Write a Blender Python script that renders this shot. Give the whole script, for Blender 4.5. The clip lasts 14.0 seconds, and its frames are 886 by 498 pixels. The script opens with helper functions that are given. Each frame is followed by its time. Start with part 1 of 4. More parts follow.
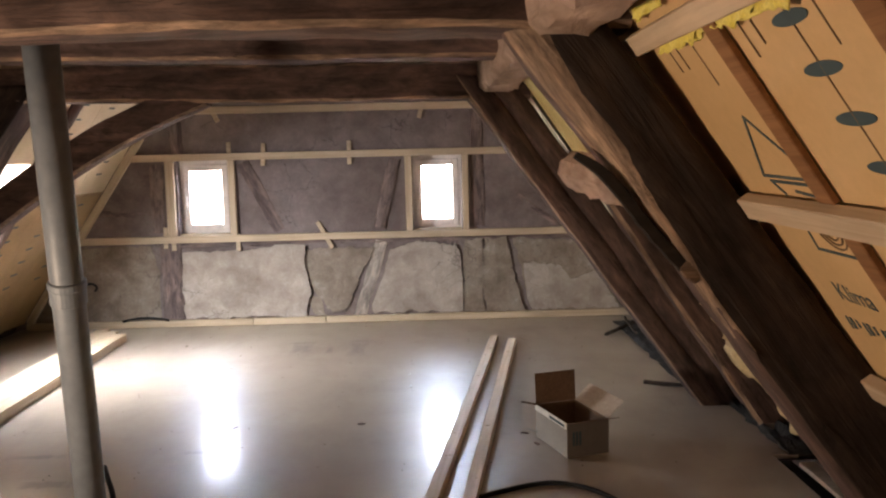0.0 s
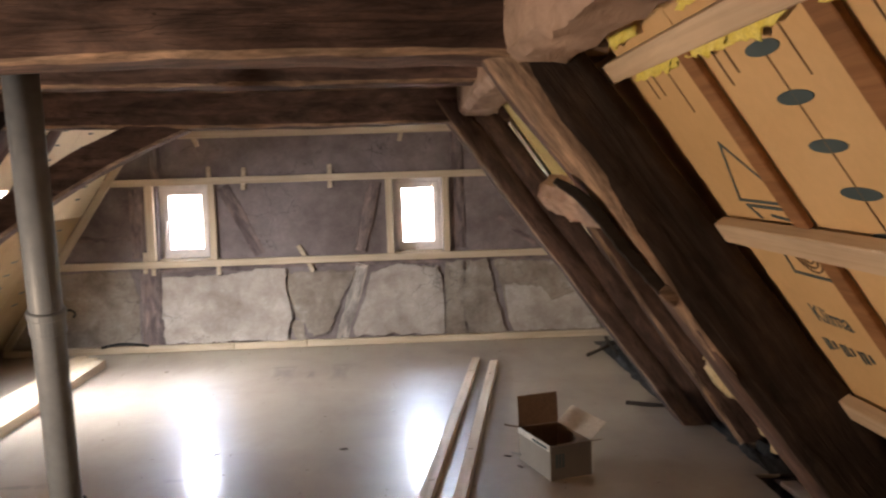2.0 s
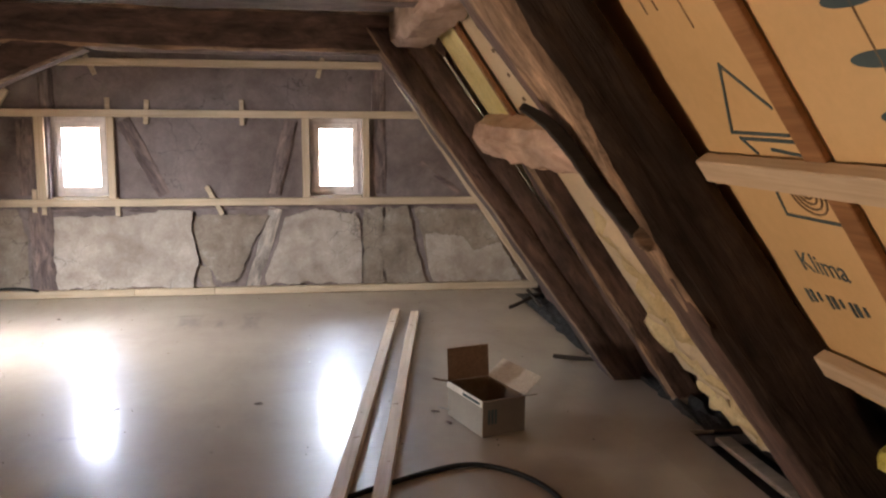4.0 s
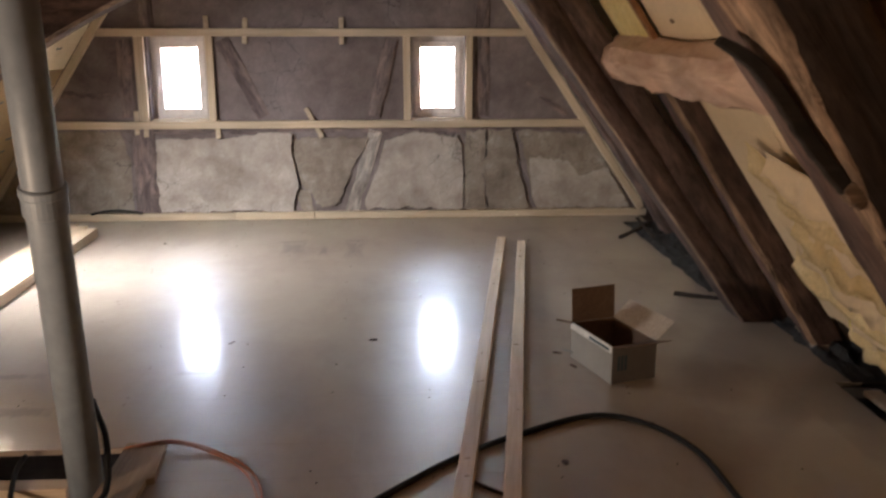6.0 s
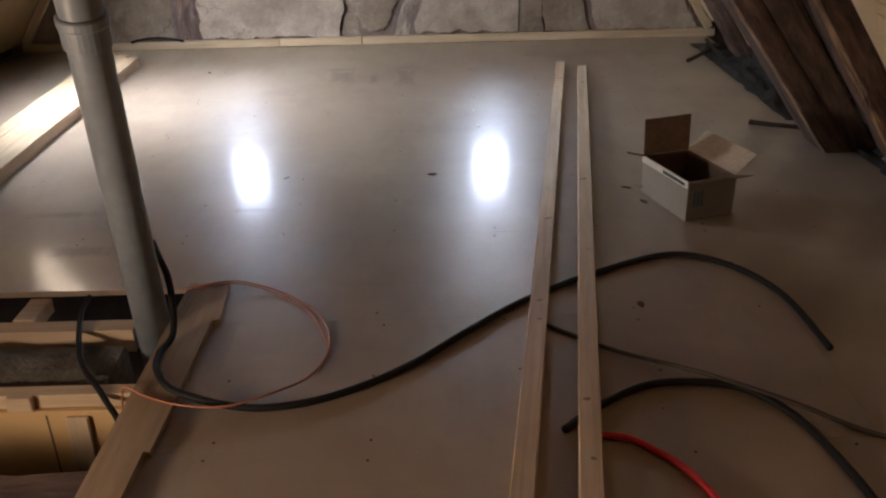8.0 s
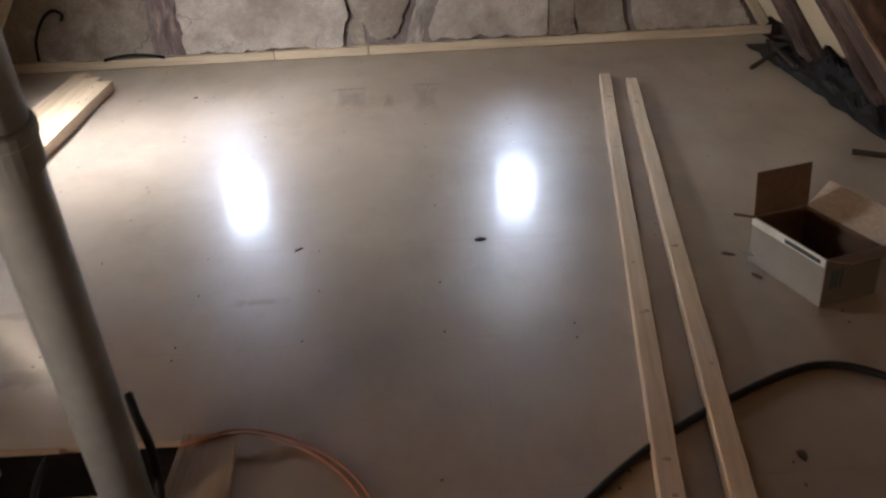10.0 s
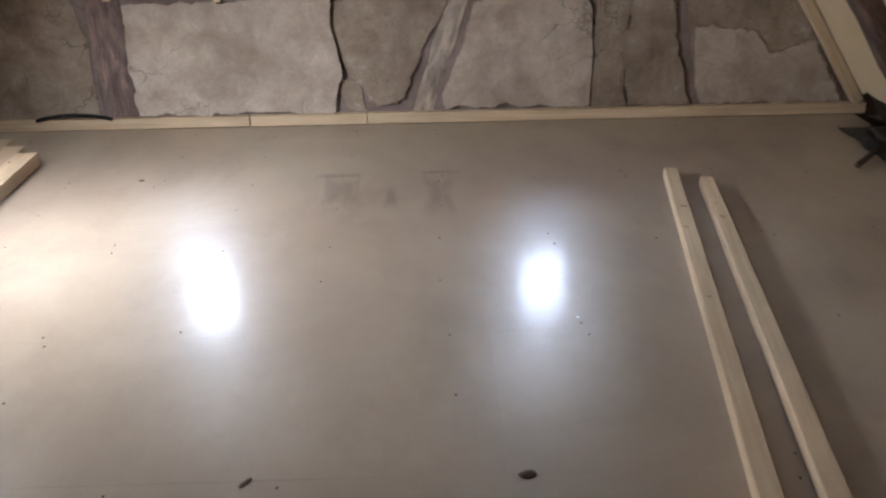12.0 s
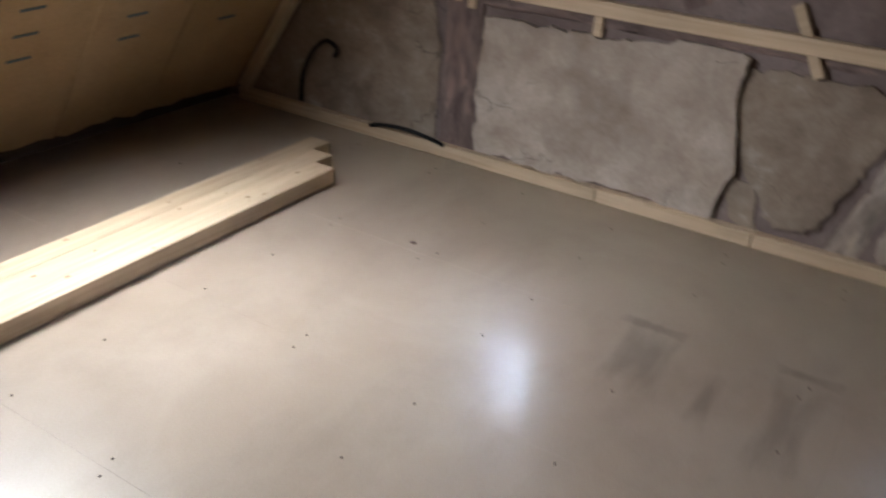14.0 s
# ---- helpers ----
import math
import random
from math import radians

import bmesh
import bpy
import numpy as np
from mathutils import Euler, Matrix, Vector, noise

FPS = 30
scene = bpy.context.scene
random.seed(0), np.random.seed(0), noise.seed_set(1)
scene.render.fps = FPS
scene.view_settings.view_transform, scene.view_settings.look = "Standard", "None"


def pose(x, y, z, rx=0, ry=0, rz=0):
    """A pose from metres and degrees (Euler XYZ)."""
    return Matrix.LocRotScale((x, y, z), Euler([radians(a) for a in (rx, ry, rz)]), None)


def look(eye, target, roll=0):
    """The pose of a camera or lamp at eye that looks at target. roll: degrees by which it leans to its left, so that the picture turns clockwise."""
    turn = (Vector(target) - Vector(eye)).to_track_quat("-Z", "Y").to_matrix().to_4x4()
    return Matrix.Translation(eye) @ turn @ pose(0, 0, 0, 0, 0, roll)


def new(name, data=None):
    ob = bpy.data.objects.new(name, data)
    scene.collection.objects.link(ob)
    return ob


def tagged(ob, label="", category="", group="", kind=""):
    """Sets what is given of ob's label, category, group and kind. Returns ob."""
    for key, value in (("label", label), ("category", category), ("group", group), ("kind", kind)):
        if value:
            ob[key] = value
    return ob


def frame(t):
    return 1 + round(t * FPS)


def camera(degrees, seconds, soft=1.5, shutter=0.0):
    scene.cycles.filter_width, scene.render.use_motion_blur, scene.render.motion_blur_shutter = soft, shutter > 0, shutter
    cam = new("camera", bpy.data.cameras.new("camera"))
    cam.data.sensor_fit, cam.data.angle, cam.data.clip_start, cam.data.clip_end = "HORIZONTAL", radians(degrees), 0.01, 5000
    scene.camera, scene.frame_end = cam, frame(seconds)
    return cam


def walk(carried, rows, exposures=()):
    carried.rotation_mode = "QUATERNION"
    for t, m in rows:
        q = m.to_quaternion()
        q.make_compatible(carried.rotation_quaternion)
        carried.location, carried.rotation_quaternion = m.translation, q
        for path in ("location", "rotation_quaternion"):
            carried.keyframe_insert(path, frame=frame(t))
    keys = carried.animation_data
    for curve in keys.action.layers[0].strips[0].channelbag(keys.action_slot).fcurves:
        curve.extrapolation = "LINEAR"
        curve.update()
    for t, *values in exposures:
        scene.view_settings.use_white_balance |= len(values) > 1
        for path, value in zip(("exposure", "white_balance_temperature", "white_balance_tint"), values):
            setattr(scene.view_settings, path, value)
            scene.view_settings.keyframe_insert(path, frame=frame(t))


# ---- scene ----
cam = camera(54.7, 14.0, soft=2.2, shutter=0.4)
PATH = [
    (0, (1.668, 0.288, 1.536), (1.693, 2.275, 1.309), -1.4),
    (0.5, (1.669, 0.288, 1.536), (1.689, 2.275, 1.307), -1.5),
    (1, (1.668, 0.283, 1.536), (1.68, 2.27, 1.309), -1.6),
    (1.5, (1.668, 0.284, 1.538), (1.679, 2.272, 1.32), -1.8),
    (2, (1.666, 0.276, 1.552), (1.737, 2.266, 1.372), -1.8),
    (2.5, (1.635, 0.317, 1.537), (1.864, 2.296, 1.367), -1.7),
    (5, (1.501, 0.793, 1.451), (1.79, 2.737, 1.079), 0.7),
    (5.5, (1.44, 0.855, 1.502), (1.641, 2.807, 1.114), 1.1),
    (6, (1.359, 0.87, 1.532), (1.469, 2.805, 1.042), 0.0),
    (6.5, (1.332, 0.897, 1.524), (1.377, 2.797, 0.9), -0.3),
    (7, (1.329, 0.913, 1.517), (1.351, 2.776, 0.791), 0.1),
    (7.5, (1.315, 0.969, 1.503), (1.325, 2.79, 0.677), -0.6),
    (10, (1.051, 2.01, 1.526), (1.074, 3.788, 0.61), -2.9),
    (10.5, (1.063, 2.366, 1.513), (1.109, 4.168, 0.647), -0.8),
    (11, (1.05, 2.664, 1.5), (1.101, 4.464, 0.631), -0.2),
    (11.5, (0.99, 3.017, 1.492), (1.072, 4.814, 0.619), -1.6),
    (12, (0.996, 3.323, 1.478), (1.034, 5.122, 0.604), -0.9),
    (12.5, (1.064, 3.682, 1.477), (0.96, 5.464, 0.574), 1.8),
    (13, (1.07, 4.019, 1.438), (0.833, 5.748, 0.461), 2.6),
    (13.5, (1.125, 4.425, 1.513), (0.613, 6.079, 0.511), 1.6),
    (14, (1.19, 4.793, 1.458), (0.286, 6.322, 0.541), 4.2),
]
walk(cam, [(t, look(eye, aim, roll)) for t, eye, aim, roll in PATH], [(0, 1.05), (2.7, 1.05), (5, 1.15), (6, 0.8), (7.5, 0.48), (10, 0.5), (11, 0.47), (12, 0.45), (13, 0.22), (14, -0.13)])

# ---- light and exposure ----
world = bpy.data.worlds.new("sky_world")
scene.world = world
world.use_nodes = True
wn = world.node_tree.nodes
sky = wn.new("ShaderNodeTexSky")
sky.sky_type, sky.sun_disc = "NISHITA", False
sky.sun_elevation, sky.sun_rotation = radians(40), radians(200)
world.node_tree.links.new(sky.outputs[0], wn["Background"].inputs[0])
wn["Background"].inputs[1].default_value = 0.1


def area_light(name, size_x, size_y, watts, colour, eye, aim, label, spread=180):
    lamp = bpy.data.lights.new(name, "AREA")
    lamp.shape, lamp.size, lamp.size_y = "RECTANGLE", size_x, size_y
    lamp.energy, lamp.color, lamp.spread = watts, colour, radians(spread)
    ob = new(name, lamp)
    ob.matrix_world = look(eye, aim)
    return tagged(ob, label, "light", kind="structure")


# daylight from the sky outside the gable windows and the roof window; an unseen warm lamp, assumed low on the floor
COOL = (0.71, 0.85, 1.0)
area_light("sky_light", 1.3, 1.0, 105, COOL, (-0.381, 9.60, 2.05), (-0.381, 8.15, 1.20), "daylight falling on the gable window")
area_light("sky_light", 1.3, 0.9, 105, COOL, (1.727, 9.60, 1.66), (1.727, 8.15, 0.95), "daylight falling on the gable window")
area_light("sky_light", 0.50, 0.56, 42, (0.93, 0.96, 1.0), (-1.34, 6.075, 1.33), (-0.50, 6.55, 0.36), "daylight falling on the roof window", 126)
area_light("site_lamp_light", 0.44, 0.30, 29, (1.0, 0.74, 0.535), (-0.95, 1.90, 0.44), (2.3, 2.1, 1.50), "warm light from the left, given by an assumed unseen lamp", 172)


# ---- materials ----
def make_mat(name, rough=0.7, metal=0.0, spec=0.5):
    m = bpy.data.materials.new(name)
    m.use_nodes = True
    b = m.node_tree.nodes["Principled BSDF"]
    b.inputs["Roughness"].default_value, b.inputs["Metallic"].default_value = rough, metal
    b.inputs["Specular IOR Level"].default_value = spec
    return m, m.node_tree.nodes, m.node_tree.links, b


def coords(n, l, scale, shift=True):
    """Object coordinates, moved by the object's own random number, then scaled."""
    tc = n.new("ShaderNodeTexCoord")
    mp = n.new("ShaderNodeMapping")
    mp.inputs["Scale"].default_value = scale
    if shift:
        oi = n.new("ShaderNodeObjectInfo")
        vm = n.new("ShaderNodeVectorMath")
        vm.operation = "MULTIPLY_ADD"
        l.new(oi.outputs["Random"], vm.inputs[0])
        vm.inputs[1].default_value = (7.0, 13.0, 19.0)
        l.new(tc.outputs["Object"], vm.inputs[2])
        l.new(vm.outputs[0], mp.inputs["Vector"])
    else:
        l.new(tc.outputs["Object"], mp.inputs["Vector"])
    return mp.outputs[0]


def noise_tex(n, l, vec, scale, detail=5, rough=0.6, dist=0.0):
    t = n.new("ShaderNodeTexNoise")
    t.inputs["Scale"].default_value, t.inputs["Detail"].default_value = scale, detail
    t.inputs["Roughness"].default_value, t.inputs["Distortion"].default_value = rough, dist
    l.new(vec, t.inputs["Vector"])
    return t.outputs["Fac"]


def ramp(n, l, fac, stops):
    r = n.new("ShaderNodeValToRGB")
    e = r.color_ramp.elements
    while len(e) < len(stops):
        e.new(0.5)
    for el, (p, c) in zip(e, stops):
        el.position, el.color = p, (*c, 1)
    l.new(fac, r.inputs["Fac"])
    return r.outputs["Color"]


def mix(n, l, fac, a, b, mode="MIX"):
    m = n.new("ShaderNodeMix")
    m.data_type, m.blend_type = "RGBA", mode
    if isinstance(fac, float):
        m.inputs[0].default_value = fac
    else:
        l.new(fac, m.inputs[0])
    for i, v in ((6, a), (7, b)):
        if isinstance(v, tuple):
            m.inputs[i].default_value = (*v, 1)
        else:
            l.new(v, m.inputs[i])
    return m.outputs[2]


def bump(n, l, b, height, strength, dist=0.01):
    bp = n.new("ShaderNodeBump")
    bp.inputs["Strength"].default_value, bp.inputs["Distance"].default_value = strength, dist
    l.new(height, bp.inputs["Height"])
    l.new(bp.outputs[0], b.inputs["Normal"])


def wood(name, dark, light, rough=0.7, grain=(1.2, 28, 28), wear=0.35, relief=0.4, spec=0.3, dist=0.006, cracks=0.0):
    """Wood with its grain along the object's own x."""
    m, n, l, b = make_mat(name, rough, spec=spec)
    g = noise_tex(n, l, coords(n, l, grain), 1.0, 6, 0.65, 0.6)
    big = noise_tex(n, l, coords(n, l, (1.0, 3, 3)), 1.7, 4)
    col = ramp(n, l, g, [(0.3, dark), (0.68, light)])
    tone = ramp(n, l, big, [(0.3, (1 - wear,) * 3), (0.7, (1 + wear * 0.4,) * 3)])
    col = mix(n, l, 1.0, col, tone, "MULTIPLY")
    if cracks:
        c = noise_tex(n, l, coords(n, l, (0.9, 26, 26)), 1.0, 3, 0.5, 1.2)
        line = ramp(n, l, c, [(0.485, (1, 1, 1)), (0.5, (1 - cracks,) * 3), (0.515, (1, 1, 1))])
        where = ramp(n, l, big, [(0.48, (0,) * 3), (0.60, (1,) * 3)])
        col = mix(n, l, 1.0, col, mix(n, l, where, (1.0, 1.0, 1.0), line), "MULTIPLY")
        spots = noise_tex(n, l, coords(n, l, (5, 16, 16)), 1.0, 6, 0.7, 0.5)
        col = mix(n, l, 1.0, col, ramp(n, l, spots, [(0.35, (0.55,) * 3), (0.5, (1,) * 3), (0.68, (1.7, 1.6, 1.5))]), "MULTIPLY")
    l.new(col, b.inputs["Base Color"])
    bump(n, l, b, g, relief, dist)
    return m


def mottled(name, stops, scale=6.0, fine=60.0, rough=0.85, relief=0.3, spec=0.3, dist=0.006, shift=True, spread=0.25):
    m, n, l, b = make_mat(name, rough, spec=spec)
    v = coords(n, l, (1, 1, 1), shift)
    a = noise_tex(n, l, v, scale, 6, 0.62, 0.3)
    f = noise_tex(n, l, v, fine, 4)
    col = ramp(n, l, a, stops)
    tone = ramp(n, l, f, [(0.25, (1 - spread,) * 3), (0.75, (1 + spread * 0.4,) * 3)])
    l.new(mix(n, l, 1.0, col, tone, "MULTIPLY"), b.inputs["Base Color"])
    bump(n, l, b, f, relief, dist)
    return m


def plaster(name, stops, relief=0.6):
    """Old lime plaster: broad stains, hand-sized blotches, fine grit and hairline cracks."""
    m, n, l, b = make_mat(name, 0.93, spec=0.2)
    v = coords(n, l, (1, 1, 1), False)
    broad = noise_tex(n, l, v, 1.7, 4, 0.55, 0.5)
    blot = noise_tex(n, l, v, 7.0, 9, 0.72, 0.25)
    grit = noise_tex(n, l, v, 70.0, 3)
    col = ramp(n, l, blot, stops)
    col = mix(n, l, 1.0, col, ramp(n, l, broad, [(0.32, (0.70, 0.66, 0.63)), (0.52, (1, 0.98, 0.95)), (0.72, (1.08, 1.10, 1.10))]), "MULTIPLY")
    col = mix(n, l, 1.0, col, ramp(n, l, grit, [(0.3, (0.90,) * 3), (0.7, (1.04,) * 3)]), "MULTIPLY")
    vo = n.new("ShaderNodeTexVoronoi")
    vo.feature = "DISTANCE_TO_EDGE"
    vo.inputs["Scale"].default_value = 3.2
    wob = n.new("ShaderNodeVectorMath")
    wob.operation = "MULTIPLY_ADD"
    nz = n.new("ShaderNodeTexNoise")
    nz.inputs["Scale"].default_value, nz.inputs["Detail"].default_value = 5.0, 6
    l.new(v, nz.inputs["Vector"])
    l.new(nz.outputs["Color"], wob.inputs[0])
    wob.inputs[1].default_value = (0.35, 0.35, 0.35)
    l.new(v, wob.inputs[2])
    l.new(wob.outputs[0], vo.inputs["Vector"])
    crack = ramp(n, l, vo.outputs["Distance"], [(0.0, (0.42,) * 3), (0.013, (1,) * 3)])
    keep = ramp(n, l, broad, [(0.50, (0,) * 3), (0.60, (1,) * 3)])
    crack = mix(n, l, keep, (1.0, 1.0, 1.0), crack)
    l.new(mix(n, l, 1.0, col, crack, "MULTIPLY"), b.inputs["Base Color"])
    bump(n, l, b, blot, relief, 0.012)
    return m


def plain(name, colour, rough=0.5, metal=0.0, spec=0.5):
    m, n, l, b = make_mat(name, rough, metal, spec)
    v = noise_tex(n, l, coords(n, l, (1, 1, 1)), 14.0, 5)
    t = ramp(n, l, v, [(0.3, tuple(c * 0.82 for c in colour)), (0.7, tuple(min(1, c * 1.08) for c in colour))])
    l.new(t, b.inputs["Base Color"])
    return m


def chipboard():
    """Pale brown building board with a dull shine, faint rubbed patches and dust."""
    m, n, l, b = make_mat("chipboard", 0.42, spec=0.5)
    v = coords(n, l, (1, 1, 1), False)
    a = noise_tex(n, l, v, 1.1, 5, 0.6, 0.4)
    f = noise_tex(n, l, v, 160.0, 3)
    s = noise_tex(n, l, coords(n, l, (1.6, 0.8, 1), False), 1.6, 8, 0.7, 0.2)
    col = ramp(n, l, a, [(0.3, (0.30, 0.238, 0.19)), (0.55, (0.36, 0.295, 0.24)), (0.75, (0.42, 0.355, 0.295))])
    tone = ramp(n, l, f, [(0.3, (0.93, 0.92, 0.91)), (0.7, (1.03, 1.03, 1.03))])
    col = mix(n, l, 1.0, col, tone, "MULTIPLY")
    stain = ramp(n, l, s, [(0.50, (1, 1, 1)), (0.80, (0.80, 0.79, 0.79))])
    col = mix(n, l, 1.0, col, stain, "MULTIPLY")
    # two grey smears of old filler near the gable
    for cx, cy, rx, ry in ((0.61, 7.00, 0.20, 0.36), (0.58, 7.20, 0.26, 0.06), (1.06, 6.95, 0.15, 0.44), (1.06, 7.22, 0.20, 0.055), (0.84, 6.93, 0.07, 0.30), (-0.42, 4.64, 0.36, 0.07), (0.43, 4.64, 0.20, 0.05), (-0.2, 4.25, 0.3, 0.10)):
        tc = n.new("ShaderNodeTexCoord")
        mp = n.new("ShaderNodeMapping")
        mp.vector_type = "TEXTURE"
        mp.inputs["Location"].default_value, mp.inputs["Scale"].default_value = (cx, cy, 0), (rx, ry, 1)
        l.new(tc.outputs["Object"], mp.inputs["Vector"])
        vm = n.new("ShaderNodeVectorMath")
        vm.operation = "ABSOLUTE"
        l.new(mp.outputs[0], vm.inputs[0])
        sp = n.new("ShaderNodeSeparateXYZ")
        l.new(vm.outputs[0], sp.inputs[0])
        far = n.new("ShaderNodeMath")
        far.operation = "MAXIMUM"
        l.new(sp.outputs[0], far.inputs[0])
        l.new(sp.outputs[1], far.inputs[1])
        add = n.new("ShaderNodeMath")
        add.operation = "ADD"
        l.new(far.outputs[0], add.inputs[0])
        l.new(noise_tex(n, l, coords(n, l, (16, 2.2, 1), False), 1.0, 6, 0.65), add.inputs[1])
        col = mix(n, l, 1.0, col, ramp(n, l, add.outputs[0], [(0.68, (0.68, 0.69, 0.70)), (1.46, (1, 1, 1))]), "MULTIPLY")
    l.new(col, b.inputs["Base Color"])
    l.new(ramp(n, l, s, [(0.3, (0.31,) * 3), (0.7, (0.40,) * 3)]), b.inputs["Roughness"])
    b.inputs["Coat Weight"].default_value = 0.40
    l.new(ramp(n, l, s, [(0.3, (0.10,) * 3), (0.7, (0.16,) * 3)]), b.inputs["Coat Roughness"])
    bump(n, l, b, f, 0.03, 0.002)
    return m


M_FLOOR = chipboard()
M_OLD = wood("old_dark_timber", (0.025, 0.0185, 0.0165), (0.052, 0.038, 0.033), 0.75, (1.3, 20, 20), 0.5, 0.8, dist=0.015, cracks=0.75)
M_OLD_BROWN = wood("old_brown_timber", (0.078, 0.052, 0.046), (0.16, 0.108, 0.094), 0.75, (1.0, 16, 16), 0.45, 0.7, dist=0.012, cracks=0.75)
M_WORN = wood("worn_bare_timber", (0.15, 0.102, 0.075), (0.46, 0.33, 0.24), 0.8, (4.5, 34, 34), 0.5, 0.9, dist=0.014, cracks=0.75)
M_POST = wood("red_brown_timber", (0.085, 0.059, 0.055), (0.18, 0.126, 0.115), 0.75, (1.0, 14, 14), 0.4, 0.7, dist=0.012, cracks=0.75)
M_FRAMING_PALE = wood("limewashed_timber", (0.29, 0.245, 0.215), (0.50, 0.44, 0.39), 0.9, (1.0, 18, 18), 0.3, 0.5, dist=0.008, cracks=0.5)
M_FRAMING = wood("grey_weathered_timber", (0.135, 0.098, 0.092), (0.26, 0.198, 0.184), 0.85, (1.0, 18, 18), 0.35, 0.6, dist=0.01, cracks=0.75)
M_BLACK_WOOD = wood("black_timber", (0.010, 0.008, 0.007), (0.030, 0.024, 0.020), 0.8, (1.3, 24, 24), 0.4, 0.6, dist=0.006)
M_HEWN = wood("hewn_pale_timber", (0.46, 0.29, 0.20), (0.76, 0.56, 0.43), 0.8, (3, 12, 12), 0.4, 0.9, dist=0.012)
M_HEWN_DULL = wood("hewn_dull_timber", (0.26, 0.18, 0.14), (0.48, 0.36, 0.29), 0.85, (3, 12, 12), 0.4, 0.9, dist=0.012)
M_SPRUCE = wood("new_spruce", (0.50, 0.375, 0.25), (0.68, 0.55, 0.40), 0.6, (1.5, 40, 40), 0.2, 0.15, dist=0.003)
M_KNOT = wood("spruce_knot", (0.25, 0.155, 0.09), (0.46, 0.32, 0.21), 0.6, (30, 30, 30), 0.3, 0.2, dist=0.002)
M_LATH = wood("brown_lath", (0.20, 0.095, 0.04), (0.34, 0.17, 0.075), 0.7, (1.5, 40, 40), 0.25, 0.2, dist=0.003)
M_PANEL = mottled("insulation_paper", [(0.3, (0.60, 0.405, 0.20)), (0.7, (0.68, 0.475, 0.25))], 2.0, 40, 0.62, 0.08, dist=0.003, spread=0.06)
# darker copy of the insulation paper, with the shade low on the slope in its colour
M_PANEL_SHADE = mottled("shaded_insulation_board", [(0.3, (0.30, 0.205, 0.11)), (0.7, (0.40, 0.28, 0.155))], 3.0, 60, 0.8, 0.15, dist=0.003, spread=0.12)
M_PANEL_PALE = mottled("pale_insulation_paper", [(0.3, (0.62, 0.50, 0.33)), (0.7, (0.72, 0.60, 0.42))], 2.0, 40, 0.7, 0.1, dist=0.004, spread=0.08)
M_INK = plain("teal_print", (0.05, 0.085, 0.10), 0.7)
M_INK_THIN = plain("brown_print", (0.17, 0.11, 0.06), 0.7)
M_WOOL = mottled("yellow_mineral_wool", [(0.3, (0.88, 0.77, 0.12)), (0.7, (0.96, 0.90, 0.32))], 20, 160, 0.95, 0.9, dist=0.02)
# lighter and more mauve than bare plaster: window glare is mixed into the colour
M_WALL = plaster("sooty_hazed_plaster", [(0.25, (0.165, 0.131, 0.129)), (0.5, (0.232, 0.189, 0.185)), (0.75, (0.30, 0.252, 0.247))])
M_INFILL = plaster("lime_infill", [(0.20, (0.265, 0.21, 0.175)), (0.38, (0.405, 0.345, 0.30)), (0.55, (0.49, 0.435, 0.39)), (0.76, (0.64, 0.60, 0.56))], 0.9)
M_INFILL_DULL = plaster("dull_lime_infill", [(0.20, (0.17, 0.128, 0.105)), (0.43, (0.27, 0.22, 0.18)), (0.58, (0.34, 0.288, 0.242)), (0.74, (0.52, 0.475, 0.43))], 0.9)
M_PIPE = plain("grey_plastic", (0.235, 0.272, 0.315), 0.45)
M_BLACK = plain("black_rubber", (0.008, 0.008, 0.009), 0.68, spec=0.3)
M_COPPER = plain("orange_wire", (0.42, 0.16, 0.08), 0.45)
M_RED = plain("red_cord", (0.62, 0.025, 0.03), 0.6)
M_BROWNCABLE = plain("brown_cable", (0.05, 0.035, 0.026), 0.6)
M_CARD_IN = mottled("brown_cardboard", [(0.3, (0.135, 0.083, 0.055)), (0.7, (0.19, 0.122, 0.082))], 5, 90, 0.85, 0.1)
M_CARD_OUT = mottled("white_printed_cardboard", [(0.3, (0.27, 0.265, 0.25)), (0.7, (0.33, 0.32, 0.30))], 5, 90, 0.6, 0.05, spread=0.08)
M_LABEL = plain("paper_label", (0.72, 0.72, 0.70), 0.5)
M_PVC = plain("white_window_plastic", (0.84, 0.77, 0.72), 0.6)
M_FLEECE = mottled("dark_fleece", [(0.3, (0.012, 0.012, 0.014)), (0.7, (0.05, 0.05, 0.052))], 12, 90, 0.6, 0.9, dist=0.02)
M_DARK = mottled("near_black_board", [(0.3, (0.035, 0.026, 0.022)), (0.7, (0.07, 0.055, 0.045))], 4, 50, 0.9, 0.4)
M_DUST = mottled("grey_debris", [(0.3, (0.055, 0.048, 0.042)), (0.7, (0.20, 0.185, 0.165))], 9, 40, 0.9, 0.6, dist=0.02)

m, n_, l_, b_ = make_mat("window_glass", 0.02)
b_.inputs["Transmission Weight"].default_value = 1.0
b_.inputs["IOR"].default_value = 1.1
M_GLASS = m
m, n_, l_, b_ = make_mat("bright_haze", 1.0)
